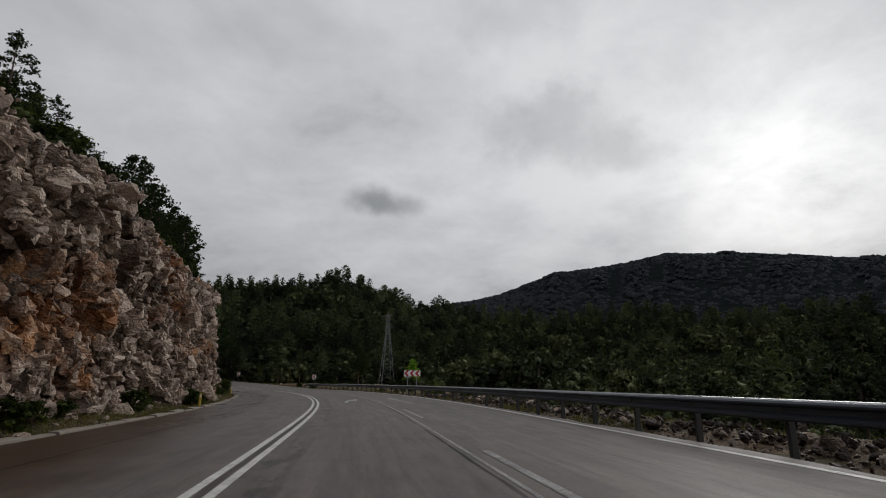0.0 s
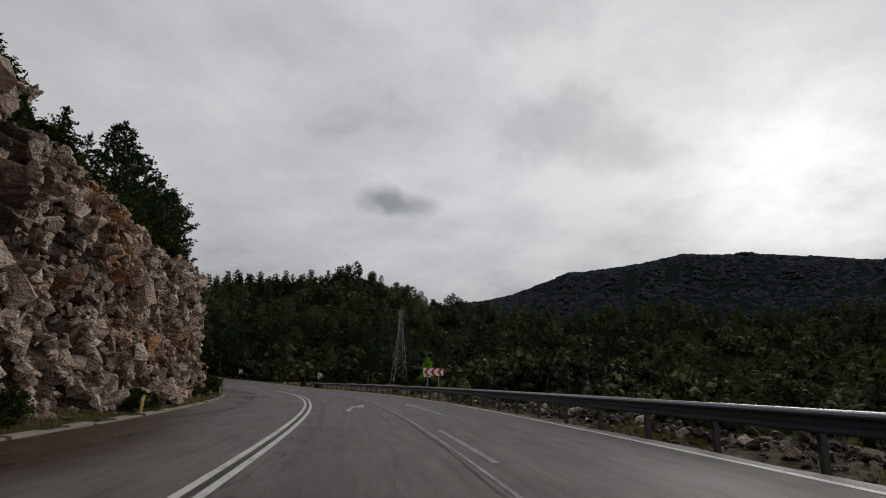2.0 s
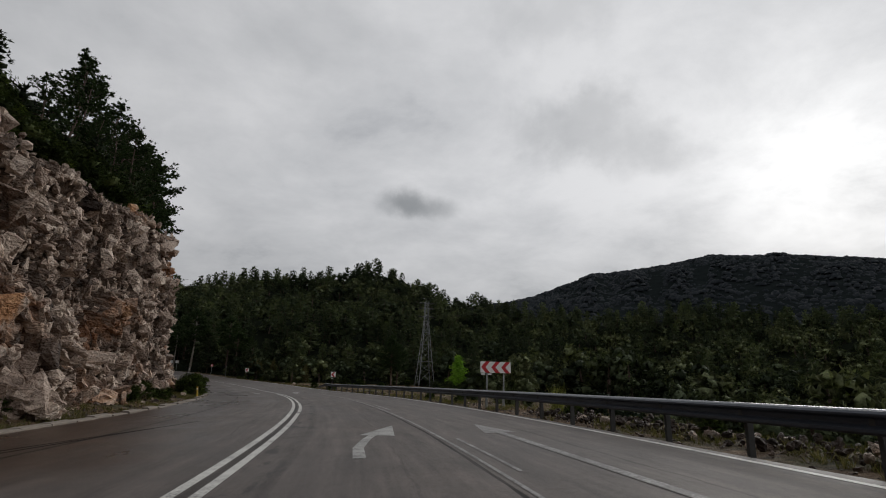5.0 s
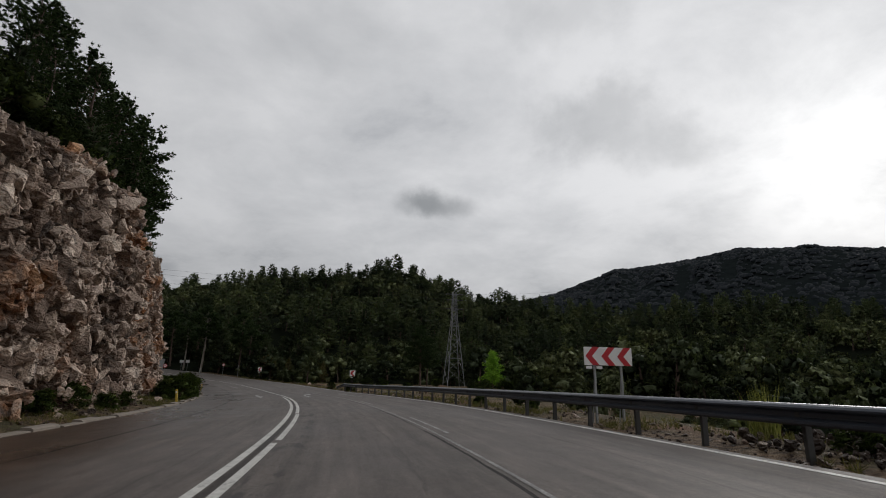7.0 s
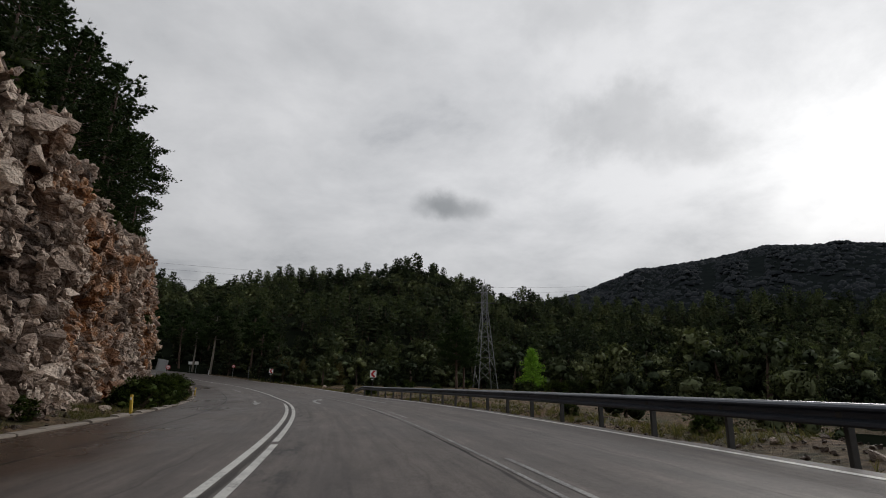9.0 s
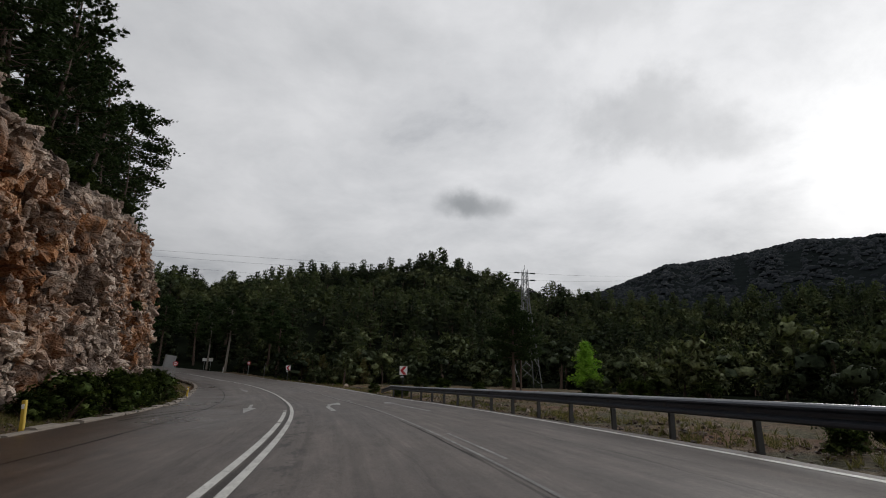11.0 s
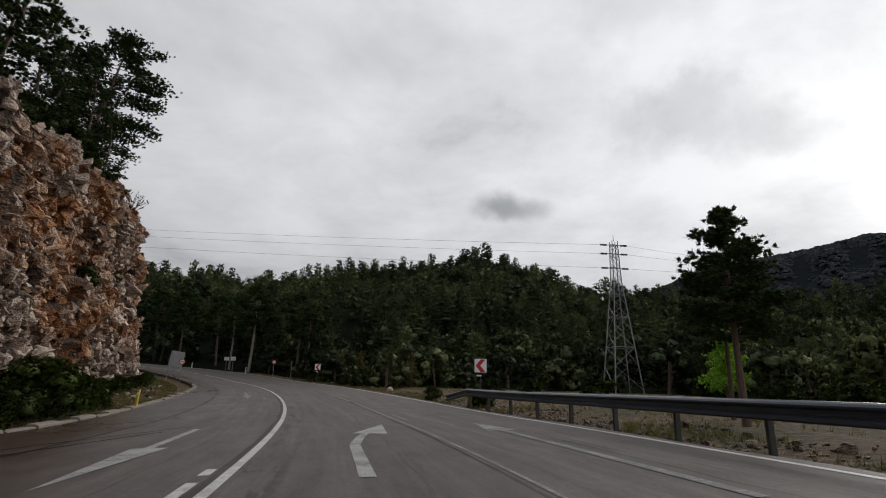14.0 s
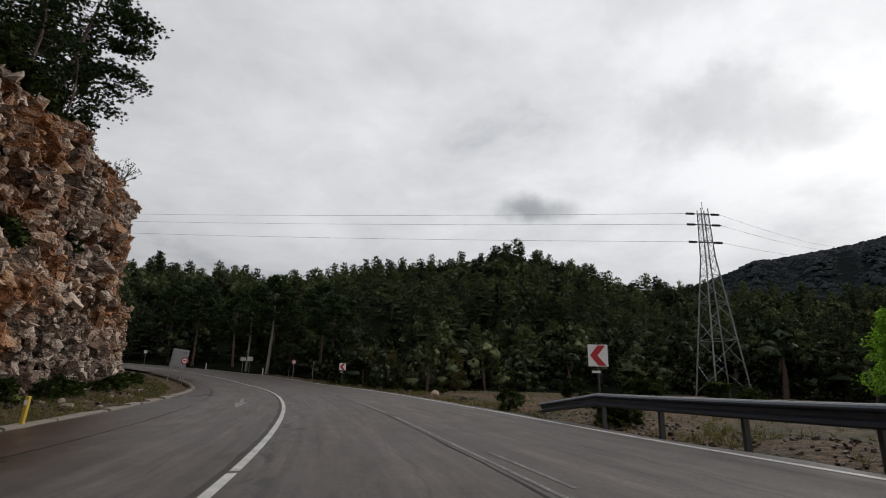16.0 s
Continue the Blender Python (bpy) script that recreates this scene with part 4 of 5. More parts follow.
def dense_shrub(seed, mat, radius, height, size):
    """A thick bush: crumpled leafy lobes, with stems below."""
    rng = np.random.default_rng(seed)
    v, f, nv = bush_cloud(rng, 11, NET, 150, size)
    v = v * (radius / 1.9, radius / 1.9, height / 3.2)
    wood, _ = shrub_shape(seed, radius * 0.7, height * 0.7, 18, 0.05)
    me = big_mesh("foliage", v, f, mat)
    me.shade_smooth()
    me.normals_split_custom_set_from_vertices((nv / np.linalg.norm(nv, axis=1)[:, None]).astype(np.float32))
    return big_mesh("stem", *wood, BARK), me


VERGE_SHRUBS = [dense_shrub(200 + i, SHRUB, 0.85, 1.05, 0.20) for i in range(4)]
DARK_SHRUBS = [dense_shrub(220 + i, MAQUIS, 1.45, 1.8, 0.18) for i in range(4)]
rng = np.random.default_rng(5)
spots = [(s, -7.6) for s in (23, 25, 27.5, 33, 41, 43, 45, 47.5, 60, 63, 66, 69)] + [(s, -7.5) for s in np.arange(79, 100, 1.15)] + [(s, -8.0 - 1.2 * float(smooth(98, 112, s))) for s in np.arange(101, 134, 1.25)]
for i, (s, d) in enumerate(spots):
    grown = rng.uniform(0.8, 1.75) if 80 < s < 97 else rng.uniform(0.45, 0.95)
    dark = 80 < s < 97 and i % 2 == 0
    plant("shrub", stand(s + rng.uniform(-0.4, 0.4), d + rng.uniform(-0.6, 0.45), 0.05), (DARK_SHRUBS if dark else VERGE_SHRUBS)[i % 4], i * 1.1, grown * (0.55 if dark else 1.0), "dark green shrub at the foot of the rock" if dark else "leafy green shrub at the foot of the rock", "shrub", "shrubs along the verge")
for i in range(104):
    s = 20 + i * 1.06 + rng.uniform(-1, 1)
    light = i % 3 == 2
    plant("shrub", stand_brow(s, (0.1 + 0.9 * rng.uniform(0, 1)) if i % 4 else rng.uniform(1.2, 3.2), 0.3), (VERGE_SHRUBS if light else DARK_SHRUBS)[i % 4], i * 1.3, rng.uniform(0.7, 1.2) * (1.6 if light else 1.0), "light green shrub on the rock's brow" if light else "dark evergreen shrub on the rock's brow", "shrub", "shrubs on the brow")
for s, d, z, k in ((110.5, -11.6, 6.0, 0.9), (119.5, -11.6, 7.6, 0.5), (113, -11.1, 3.9, 0.35)):
    plant("shrub", Vector(road_xyz(s, d)) + Vector((0, 0, z)), DARK_SHRUBS[int(s) % 4], s, k, "dark shrub rooted in a crack of the rock", "shrub", "shrubs in the rock")
# a bare grey bush at the rock's corner
def dry_bush():
    rng = np.random.default_rng(61)
    wood, ends = [], []
    for i in range(16):
        a = i * 2.4
        tip = np.array([math.cos(a) * rng.uniform(0.3, 1.2), math.sin(a) * rng.uniform(0.3, 1.2), rng.uniform(0.7, 1.6)])
        q = np.linspace(0, 1, 4)[:, None]
        wood.append(tube(tip * np.concatenate([q, q, q ** 0.8], 1), np.linspace(0.035, 0.012, 4), 4))
        for j in range(4):
            end = tip + rng.normal(0, 0.28, 3)
            wood.append(tube([tip * 0.7, end], [0.014, 0.007], 3))
            ends.append(end)
    ends = np.array(ends)
    green = needles(ends, np.tile((0.2, 0, 0.6), (len(ends), 1)), rng, 5, 0.22, 0.05, 0.7)
    return big_mesh("stem", *joined(wood), BARK), big_mesh("foliage", *green, PINE)


plant("dry_bush", Vector(road_xyz(137.5, -12.6)) + Vector((0, 0, 16.6)), dry_bush(), 0.4, 1.25, "half-bare grey bush on the rock's corner", "shrub")


# ---- woods ----
def wood_pine(seed, fine):
    """A pine of the woods: a trunk, whorls of limbs, and pointed tufts along them."""
    rng = np.random.default_rng(seed)
    h = 7.4
    wood = [tube([(0, 0, -0.3), (0.08, 0, h * 0.5), (0.0, 0.1, h * 0.97)], [0.10, 0.06, 0.02], 5)]
    hubs, ways = [], []
    limbs = 44 if fine else 34
    broad = 2.7 if seed % 2 else 2.1
    for i in range(limbs):
        u = 0.16 + 0.84 * (i + rng.uniform(0, 1)) / limbs
        reach = broad * (1.04 - u) ** 0.5 * min(1.0, 0.40 + 1.6 * u) * rng.uniform(0.55, 1.15)
        a = i * 2.4 + rng.normal(0, 0.4)
        out = np.array([math.cos(a), math.sin(a), 0.35])
        steps = 3 if fine else 2
        for q in np.linspace(0.45, 1.0, steps):
            hubs.append(np.array([0, 0, h * u]) + out * reach * q + rng.normal(0, 0.10, 3))
            ways.append(out + (0, 0, 0.35))
        if fine:
            wood.append(tube([(0, 0, h * u - 0.1), tuple(np.array([0, 0, h * u]) + out * reach)], [0.03, 0.01], 3))
    hubs.append(np.array([0, 0.1, h]))
    ways.append(np.array([0, 0, 1.0]))
    hubs, ways = np.array(hubs), np.array(ways)
    each = 9 if fine else 5
    v, f = needles(hubs, ways, rng, each, 0.50 if fine else 0.66, 0.15 if fine else 0.30, 0.75)
    nv = np.repeat(hubs * (1, 1, 0) * 0.5 + (0, 0, 0.6), each * 3, 0)
    # shaggy masses of needles nearer the trunk
    places, faces, round_ = [v], [f], [nv]
    count = len(v)
    for i in range(11):
        u = 0.14 + 0.74 * (i + rng.uniform(0, 1)) / 11
        a, r = i * 2.4, broad * (1.04 - u) ** 0.5 * 0.42
        mass = np.array([math.cos(a) * r, math.sin(a) * r, h * u]) + NET[0] * (r + 0.12, r + 0.12, 0.34) * rng.uniform(0.5, 1.25, (len(NET[0]), 1))
        places.append(mass)
        faces.append(NET[1] + count)
        round_.append(NET[0] * (1, 1, 0.6) + (0, 0, 0.3))
        count += len(mass)
    return joined(wood), (np.concatenate(places), np.concatenate(faces), np.concatenate(round_))


def wood_templates():
    """Small trees for the woods, far ones first, then finer ones for near by."""
    out = []
    stem = tube([(0, 0, -0.3), (0.1, 0, 1.2), (0.2, 0.1, 2.4)], [0.13, 0.1, 0.03], 4)
    for fine in (0, 1, 2):
        for i in range(5):
            out.append(("pine", *wood_pine(300 + i, fine)))
        for i in range(5):
            rng = np.random.default_rng(320 + i)
            lobes, each, size = ((10, 22, 0.36), (12, 52, 0.22), (13, 150, 0.12))[fine]
            out.append(("bush", stem, bush_cloud(rng, lobes, NET, each, size)))
    return out


TEMPLATES = wood_templates()


def scatter(name, places, kinds, scales, turns, label, mats, tones):
    """Many small plants joined: one part of leaves for each kind, one of stems. tones: how light each plant is, 0 to 1."""
    sets = {"pine": [], "bush": [], "stem": []}
    shades = {"pine": [], "bush": []}
    rounds = {"pine": [], "bush": []}
    for p, k, sc, tr, tone in zip(places, kinds, scales, turns, tones):
        kind, wood, green = TEMPLATES[k]
        c, s_ = math.cos(tr), math.sin(tr)
        turn = np.array([[c, s_, 0], [-s_, c, 0], [0, 0, 1]]) * np.asarray(sc)[None, :]
        sets[kind].append((green[0] @ turn + p, green[1]))
        rounds[kind].append(green[2] @ turn)
        shades[kind].append(np.full(len(green[0]), tone, np.float32))
        sets["stem"].append((wood[0] @ turn + p, wood[1]))
    root = tagged(new(name), label, "woods", kind="stuff")
    for kind, pieces in sets.items():
        if pieces:
            me = big_mesh(kind, *joined(pieces), mats[kind])
            if kind in shades:
                nv = np.concatenate(rounds[kind])
                me.shade_smooth()
                me.normals_split_custom_set_from_vertices((nv / np.linalg.norm(nv, axis=1)[:, None]).astype(np.float32))
                me.attributes.new("plant_tone", "FLOAT", "POINT").data.foreach_set("value", np.concatenate(shades[kind]))
            part({"pine": "needles", "bush": "leaves", "stem": "stems"}[kind], me, None, root)
    return root


WOOD_MATS = {"pine": WOODPINE, "bush": WOODLEAF, "stem": BARK}


def plant_woods():
    rng = np.random.default_rng(12)
    # slopes ahead and to the right
    n = 14600
    rho = np.sqrt(rng.uniform(20 ** 2, 305 ** 2, n))
    az = np.radians(rng.uniform(-56, 68, n))
    x, y = rho * np.sin(az), 40 + rho * np.cos(az)
    s, d = road_sd(x, y)
    clear = (s > 72) & (s < 121) & (d < 37)
    clear |= (d < 12.5) & (s < 118)
    clear |= (d < 9.6) & (s >= 118)
    clear |= (s > 100) & (s < 120) & (d < 22) & (d > 0)
    thin = np.where(rho < 125, 0.36, np.where(rho < 210, 0.33, 0.30))
    clear |= (np.hypot(x - 42.5, y - 147.5) < 6.5) | (np.hypot(x - 39.5, y - 140) < 6) | (np.hypot(x - 36.5, y - 133) < 4.5)
    keep = ~clear & (d > 0) & (rng.uniform(0, 1, n) < thin)
    x, y, rho, s, d = x[keep], y[keep], rho[keep], s[keep], d[keep]
    z = ground_z(x, y) - 0.15
    pine = rng.uniform(0, 1, len(x)) < 0.09 + 0.28 * smooth(245, 285, rho) + 0.5 * smooth(128, 150, s) * (rho < 170)
    near = np.minimum(np.hypot(x + 3, y - 40), np.hypot(x + 10, y - 80)) < 98
    kinds = np.where(pine, rng.integers(0, 5, len(x)), rng.integers(5, 10, len(x))) + 10 * near + 10 * ((d < 23) & (s < 74) & near)
    size = np.where(pine, rng.uniform(0.7, 1.2, len(x)), 0.65 + 1.35 * rng.uniform(0, 1, len(x)) ** 1.5)
    size = size * (1 + 0.35 * smooth(250, 290, rho) * pine)
    size = np.where((s < 84) & (d < 32), np.minimum(size * 0.7, np.where(pine, 0.4, 0.72)), size)
    scales = np.stack([size * rng.uniform(0.85, 1.25, len(x)), size * rng.uniform(0.85, 1.25, len(x)), size * rng.uniform(0.75, 1.15, len(x))], 1)
    scatter("hill_woods", np.stack([x, y, z], 1), kinds, scales, rng.uniform(0, 6.28, len(x)), "dense dark evergreen scrub and pines on the hillsides", WOOD_MATS, np.clip(0.08 + 0.75 * rng.uniform(0, 1, len(x)) ** 1.5 + 0.45 * value_noise(x / 22, y / 22, 91) ** 1.5, 0, 1))
    # the dip beside the first stretch of road
    n = 330
    s, d = rng.uniform(-35, 58, n), 13.5 + 60 * rng.uniform(0, 1, n) ** 1.3
    p = road_xyz(s, d)
    x, y = p[:, 0], p[:, 1]
    z = ground_z(x, y) - 0.15
    size = rng.uniform(0.5, 0.95, n) * np.where(d < 24, 0.62, 1.1)
    scatter("dip_woods", np.stack([x, y, z], 1), 10 * (d < 30) + 10 * (d < 21) + np.where((rng.uniform(0, 1, n) < 0.15) & (d > 34), rng.integers(0, 5, n), rng.integers(5, 10, n)), np.stack([size * 1.15, size * 1.15, size], 1), rng.uniform(0, 6.28, n), "dark evergreen scrub in the dip beyond the rail", WOOD_MATS, rng.uniform(0, 0.85, n) ** 1.3)
    # scrub on the slope above the rock cut
    n = 400
    s = rng.uniform(18, 165, n)
    d = -11.8 - cut_back(s) - 22 * rng.uniform(0, 1, n) ** 1.3
    p = road_xyz(s, d)
    x, y = p[:, 0], p[:, 1]
    z = ground_z(x, y) - 0.15
    size = rng.uniform(0.28, 0.6, n)
    scatter("slope_scrub", np.stack([x, y, z], 1), np.where(rng.uniform(0, 1, n) < 0.2, rng.integers(0, 5, n), rng.integers(5, 10, n)), np.stack([size, size, size * 0.9], 1), rng.uniform(0, 6.28, n), "evergreen scrub on the slope above the rock", WOOD_MATS, rng.uniform(0, 0.8, n) ** 1.3)


plant_woods()


def plant_mountain():
    """Treetops on the far mountain, as small uneven domes."""
    rng = np.random.default_rng(19)
    n = 19000
    rho, az = 400 + 1020 * rng.uniform(0, 1, n) ** 0.8, np.radians(rng.uniform(-14, 62, n))
    rho[:5000] = rng.uniform(1180, 1400, 5000)
    x, y = rho * np.sin(az), 40 + rho * np.cos(az)
    base = np.stack([x, y, ground_z(x, y)], 1)
    r = rng.uniform(2.6, 6.2, n)
    ring = np.arange(5) * 1.2566
    form = np.array([(math.cos(a), math.sin(a), -0.25) for a in ring] + [(0.72 * math.cos(a + 0.6), 0.72 * math.sin(a + 0.6), 0.42) for a in ring] + [(0, 0, 0.66)])
    face = np.array([f for i in range(5) for f in ((i, (i + 1) % 5, 5 + i), ((i + 1) % 5, 5 + (i + 1) % 5, 5 + i), (5 + i, 5 + (i + 1) % 5, 10))])
    verts = base[:, None] + form[None] * r[:, None, None] * rng.uniform(0.7, 1.3, (n, 11, 1))
    wood = tagged(new("mountain_woods"), "dark woods covering the far mountain", "woods", kind="stuff")
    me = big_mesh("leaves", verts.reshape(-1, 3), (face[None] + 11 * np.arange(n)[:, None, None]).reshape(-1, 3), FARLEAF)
    me.shade_smooth()
    part("leaves", me, None, wood)


plant_mountain()

# ---- trees beside the bend ----
ROADSIDE = pine_meshes(401, height=8.2, radius=1.75, bare=0.42, limbs=44, tufts=42, blades=10, length=0.22, pad=0.11, trunk=0.15, flat=0.55, bend=0.012)
ROADSIDE_THIN = pine_meshes(402, height=7.0, radius=1.5, bare=0.45, limbs=30, tufts=36, blades=10, length=0.22, pad=0.11, trunk=0.10, flat=0.6, bend=0.012)
plant("pine_tree", Vector((0.1, 84.9, ground_at(0.1, 84.9) - 0.1)), ROADSIDE, 0.6, 0.74, "pine with a red-brown bare trunk beside the rail", "tree", "roadside pines")
plant("pine_tree", Vector((0.75, 87.2, ground_at(0.75, 87.2) - 0.1)), ROADSIDE_THIN, 2.0, 0.74, "thin pine with a pale bare trunk beside the rail", "tree", "roadside pines")


def young_tree():
    """A pale green young tree with rising, drooping-tipped sprays."""
    rng = np.random.default_rng(44)
    wood = [tube([(0, 0, 0), (0.05, 0.05, 2.4), (0.0, 0.1, 4.9)], [0.09, 0.06, 0.015], 6)]
    c = []
    for i in range(52):
        u = 0.10 + 0.88 * i / 52
        reach = (0.12 + 2.1 * (1 - u) ** 0.85) * rng.uniform(0.6, 1.15)
        a = i * 2.4
        q = np.linspace(0, 1, 4)[:, None]
        path = np.array([0, 0, 5.0 * u]) + np.concatenate([np.cos(a) * reach * q, np.sin(a) * reach * q, 0.55 * reach * q - 0.35 * reach * q ** 2], 1)
        wood.append(tube(path, np.linspace(0.025, 0.006, 4), 3))
        k = rng.uniform(0.15, 1.05, 120)
        c.append(np.stack([np.interp(k, q[:, 0], path[:, j]) for j in range(3)], 1) + rng.normal(0, 0.13, (120, 3)))
    return big_mesh("trunk", *joined(wood), BARK), big_mesh("crown", *leaves(np.concatenate(c), rng, 0.15, 0.5), FRESH)


plant("young_tree", Vector((11.4, 112.8, ground_at(11.4, 112.8) - 0.1)), young_tree(), 0.0, 1.08, "young tree with bright yellow-green spring leaves", "tree")
for i, (x, y, k) in enumerate(((-4.2, 104.5, 0.8), (-6.5, 110.5, 0.75), (3.5, 118.0, 0.9), (8.0, 98.0, 0.8), (-1.0, 101.5, 0.6), (5.5, 88.5, 0.8), (9.5, 92.5, 1.0), (13.0, 101.0, 0.9), (17, 108, 1.0), (16, 95, 0.9), (-16.5, 131.5, 1.0), (-19.5, 134.5, 1.2), (-22.0, 136.5, 0.9), (-13.0, 127.5, 0.7), (-9.8, 122.5, 0.8))):
    plant("shrub", Vector((x, y, ground_at(x, y) - 0.08)), (DARK_SHRUBS if i % 2 else VERGE_SHRUBS)[i % 4], i * 0.9, k * (1.0 if i % 2 else 1.5), "green shrub on the waste ground by the bend", "shrub", "shrubs by the bend")
for s, d, k in ((105.0, 8.2, 0.75), (98.9, 8.5, 0.8), (98.2, 8.7, 0.6), (60.0, 8.8, 0.4), (66.5, 9.0, 0.5), (47.5, 9.2, 0.45), (41.0, 9.3, 0.4)):
    plant("shrub", stand(s, d, 0.05), VERGE_SHRUBS[int(s) % 4], s, k, "small green shrub beside the guard rail", "shrub", "shrubs by the rail")
# two bare trunks at the edge of the far wood
far_pine_form = dict(height=13.0, radius=3.0, bare=0.5, limbs=30, tufts=22, blades=9, trunk=0.24, length=0.6, bend=0.012)
FAR_PINE, PALE_PINE = pine_meshes(405, **far_pine_form), pine_meshes(406, bark=PALE_BARK, **far_pine_form)
for i, (s, d, k) in enumerate(((165.8, 10.0, 0.75), (160.2, 9.6, 1.0), (172, 12.5, 0.9), (154, 13.5, 0.9), (149, 12.0, 0.75), (178, 10.5, 1.0), (184, 12, 1.0))):
    plant("pine_tree", stand(s, d), FAR_PINE if i > 1 else PALE_PINE, i * 1.3, k, "tall dark pine at the wood's edge" if i > 1 else "tall pine with a pale bare trunk at the wood's edge", "tree", "pines at the wood's edge")


# light young pines and low growth on the bank outside the bend
SAPLING = pine_meshes(431, leaf=WEED, height=5.0, radius=1.35, bare=0.04, limbs=40, tufts=16, blades=12, length=0.26, flat=0.9, pad=0.08, trunk=0.07, rise_more=0.35)
for i, (s, d, k) in enumerate(((142.0, 11.6, 0.95), (141.0, 13.2, 0.6), (139.2, 14.6, 0.7), (130.0, 15.5, 0.8), (124.5, 14.0, 0.6))):
    plant("young_pine", stand(s, d), SAPLING, i * 1.9, k, "light green young pine beside the bend", "tree", "young pines by the bend")
rng = np.random.default_rng(71)
for i in range(22):
    s = 120 + i * 1.05 + rng.uniform(-0.5, 0.5)
    plant("shrub", stand(s, rng.uniform(8.9, 11.5), 0.1), (VERGE_SHRUBS if i % 3 else DARK_SHRUBS)[i % 4], i * 1.4, rng.uniform(0.35, 0.8) * (1.0 if i % 3 else 0.45), "low green shrub on the bank outside the bend", "shrub", "shrubs by the bend")


# ---- stones ----
def stone_mesh(seed, mat):
    bm = bmesh.new()
    bmesh.ops.create_icosphere(bm, subdivisions=2, radius=0.5)
    rng = random.Random(seed)
    cuts = [(Vector((rng.gauss(0, 1), rng.gauss(0, 1), rng.gauss(0, 1))).normalized(), rng.uniform(0.22, 0.40)) for _ in range(9)]
    for v in bm.verts:
        for n, lim in cuts:
            over = v.co.dot(n) - lim
            if over > 0:
                v.co -= n * over
        v.co += v.co * 0.07 * noise.noise(v.co * 4 + Vector((seed, 0, 0)))
    me = bpy.data.meshes.new("boulder")
    bm.to_mesh(me)
    bm.free()
    me.materials.append(mat)
    return me


STONES = [stone_mesh(i, ROCK) for i in range(8)]
rng = np.random.default_rng(33)


def lay_stone(s, d, size, lift, label, group):
    ob = tagged(new("boulder", STONES[int(rng.integers(0, 8))]), label, "stone", group)
    x, y, _ = road_xyz(s, d)
    k = size * np.array([rng.uniform(0.8, 1.5), rng.uniform(0.7, 1.2), rng.uniform(0.5, 0.9)])
    ob.matrix_basis = Matrix.Translation((x, y, ground_at(x, y) + lift + 0.12 * size)) @ Euler(rng.uniform(-0.5, 0.5, 3).tolist()[:2] + [rng.uniform(0, 6.28)]).to_matrix().to_4x4() @ Matrix.Diagonal((*k, 1))
    return ob


# a loose bank of quarried stone behind the rail
for i in range(200):
    s = rng.uniform(8, 48) if i < 165 else rng.uniform(47, 96)
    near = s < 47
    lay_stone(s, 8.4 + 1.1 * rng.uniform(0, 1) if near else rng.uniform(8.3, 9.8), (0.12 + 0.34 * rng.uniform(0, 1) ** 2.2) if near else rng.uniform(0.10, 0.30), rng.uniform(0, 0.12) if near else 0.0,
              "angular broken stone in the bank behind the rail" if near else "loose stone lying on the verge", "stones behind the rail")
# stones fallen from the rock
for i in range(90):
    s = rng.uniform(18, 128)
    lay_stone(s, -6.75 - 1.9 * rng.uniform(0, 1) ** 0.7, rng.uniform(0.10, 0.48), 0.0, "stone fallen at the foot of the rock", "stones under the rock")


for s, d, size in ((140.5, 9.6, 1.0), (136.0, 9.8, 0.5), (129.5, 9.3, 0.6), (122.0, 9.2, 0.45), (117.0, 9.0, 0.7), (112.5, 9.1, 0.5)):
    lay_stone(s, d, size, 0.0, "pale stone on the bank outside the bend", "stones by the bend")


# a grey outcrop among the scrub on the far slope
for i in range(9):
    x, y = 44.0 + rng.uniform(-3.2, 3.2), 150.5 + rng.uniform(-2.5, 2.5)
    ob = tagged(new("boulder", STONES[i % 8]), "grey rock outcrop among the scrub", "stone", "rocks of the outcrop")
    k = rng.uniform(1.8, 3.4)
    ob.matrix_basis = Matrix.Translation((x, y, ground_at(x, y) + 0.42 * k)) @ Euler((rng.uniform(-0.4, 0.4), rng.uniform(-0.4, 0.4), rng.uniform(0, 6.28))).to_matrix().to_4x4() @ Matrix.Diagonal((k, k * 0.8, k * 1.1, 1))


def rubble():
    """The smaller broken stone of the bank and of the rock's foot, past counting."""
    rng = np.random.default_rng(34)
    shapes = []
    for me in STONES:
        v = np.empty(len(me.vertices) * 3, np.float32)
        me.vertices.foreach_get("co", v)
        f = np.empty(len(me.loops), np.int32)
        me.loops.foreach_get("vertex_index", f)
        shapes.append((v.reshape(-1, 3), f.reshape(-1, 3)))
    n = 1300
    bank = np.arange(n) < 1050
    s = np.where(bank, rng.uniform(8, 50, n), rng.uniform(15, 130, n))
    d = np.where(bank, 8.35 + 1.6 * rng.uniform(0, 1, n), -7.0 - 1.9 * rng.uniform(0, 1, n) ** 0.6)
    p = road_xyz(s, d)
    size = np.where(bank, 0.06 + 0.22 * rng.uniform(0, 1, n) ** 2, rng.uniform(0.06, 0.30, n))
    p[:, 2] = ground_z(p[:, 0], p[:, 1]) + np.where(bank, rng.uniform(0, 0.16, n), 0) + 0.1 * size
    pieces = []
    for i in range(n):
        v, f = shapes[i % 8]
        turn = np.array(Euler(rng.uniform(-3, 3, 3).tolist()).to_matrix())
        pieces.append(((v * size[i] * rng.uniform(0.6, 1.3, 3)) @ turn + p[i], f))
    tagged(new("rubble", big_mesh("rubble", *joined(pieces), ROCK)), "small broken stone piled on the verges", "rubble", kind="stuff")


rubble()


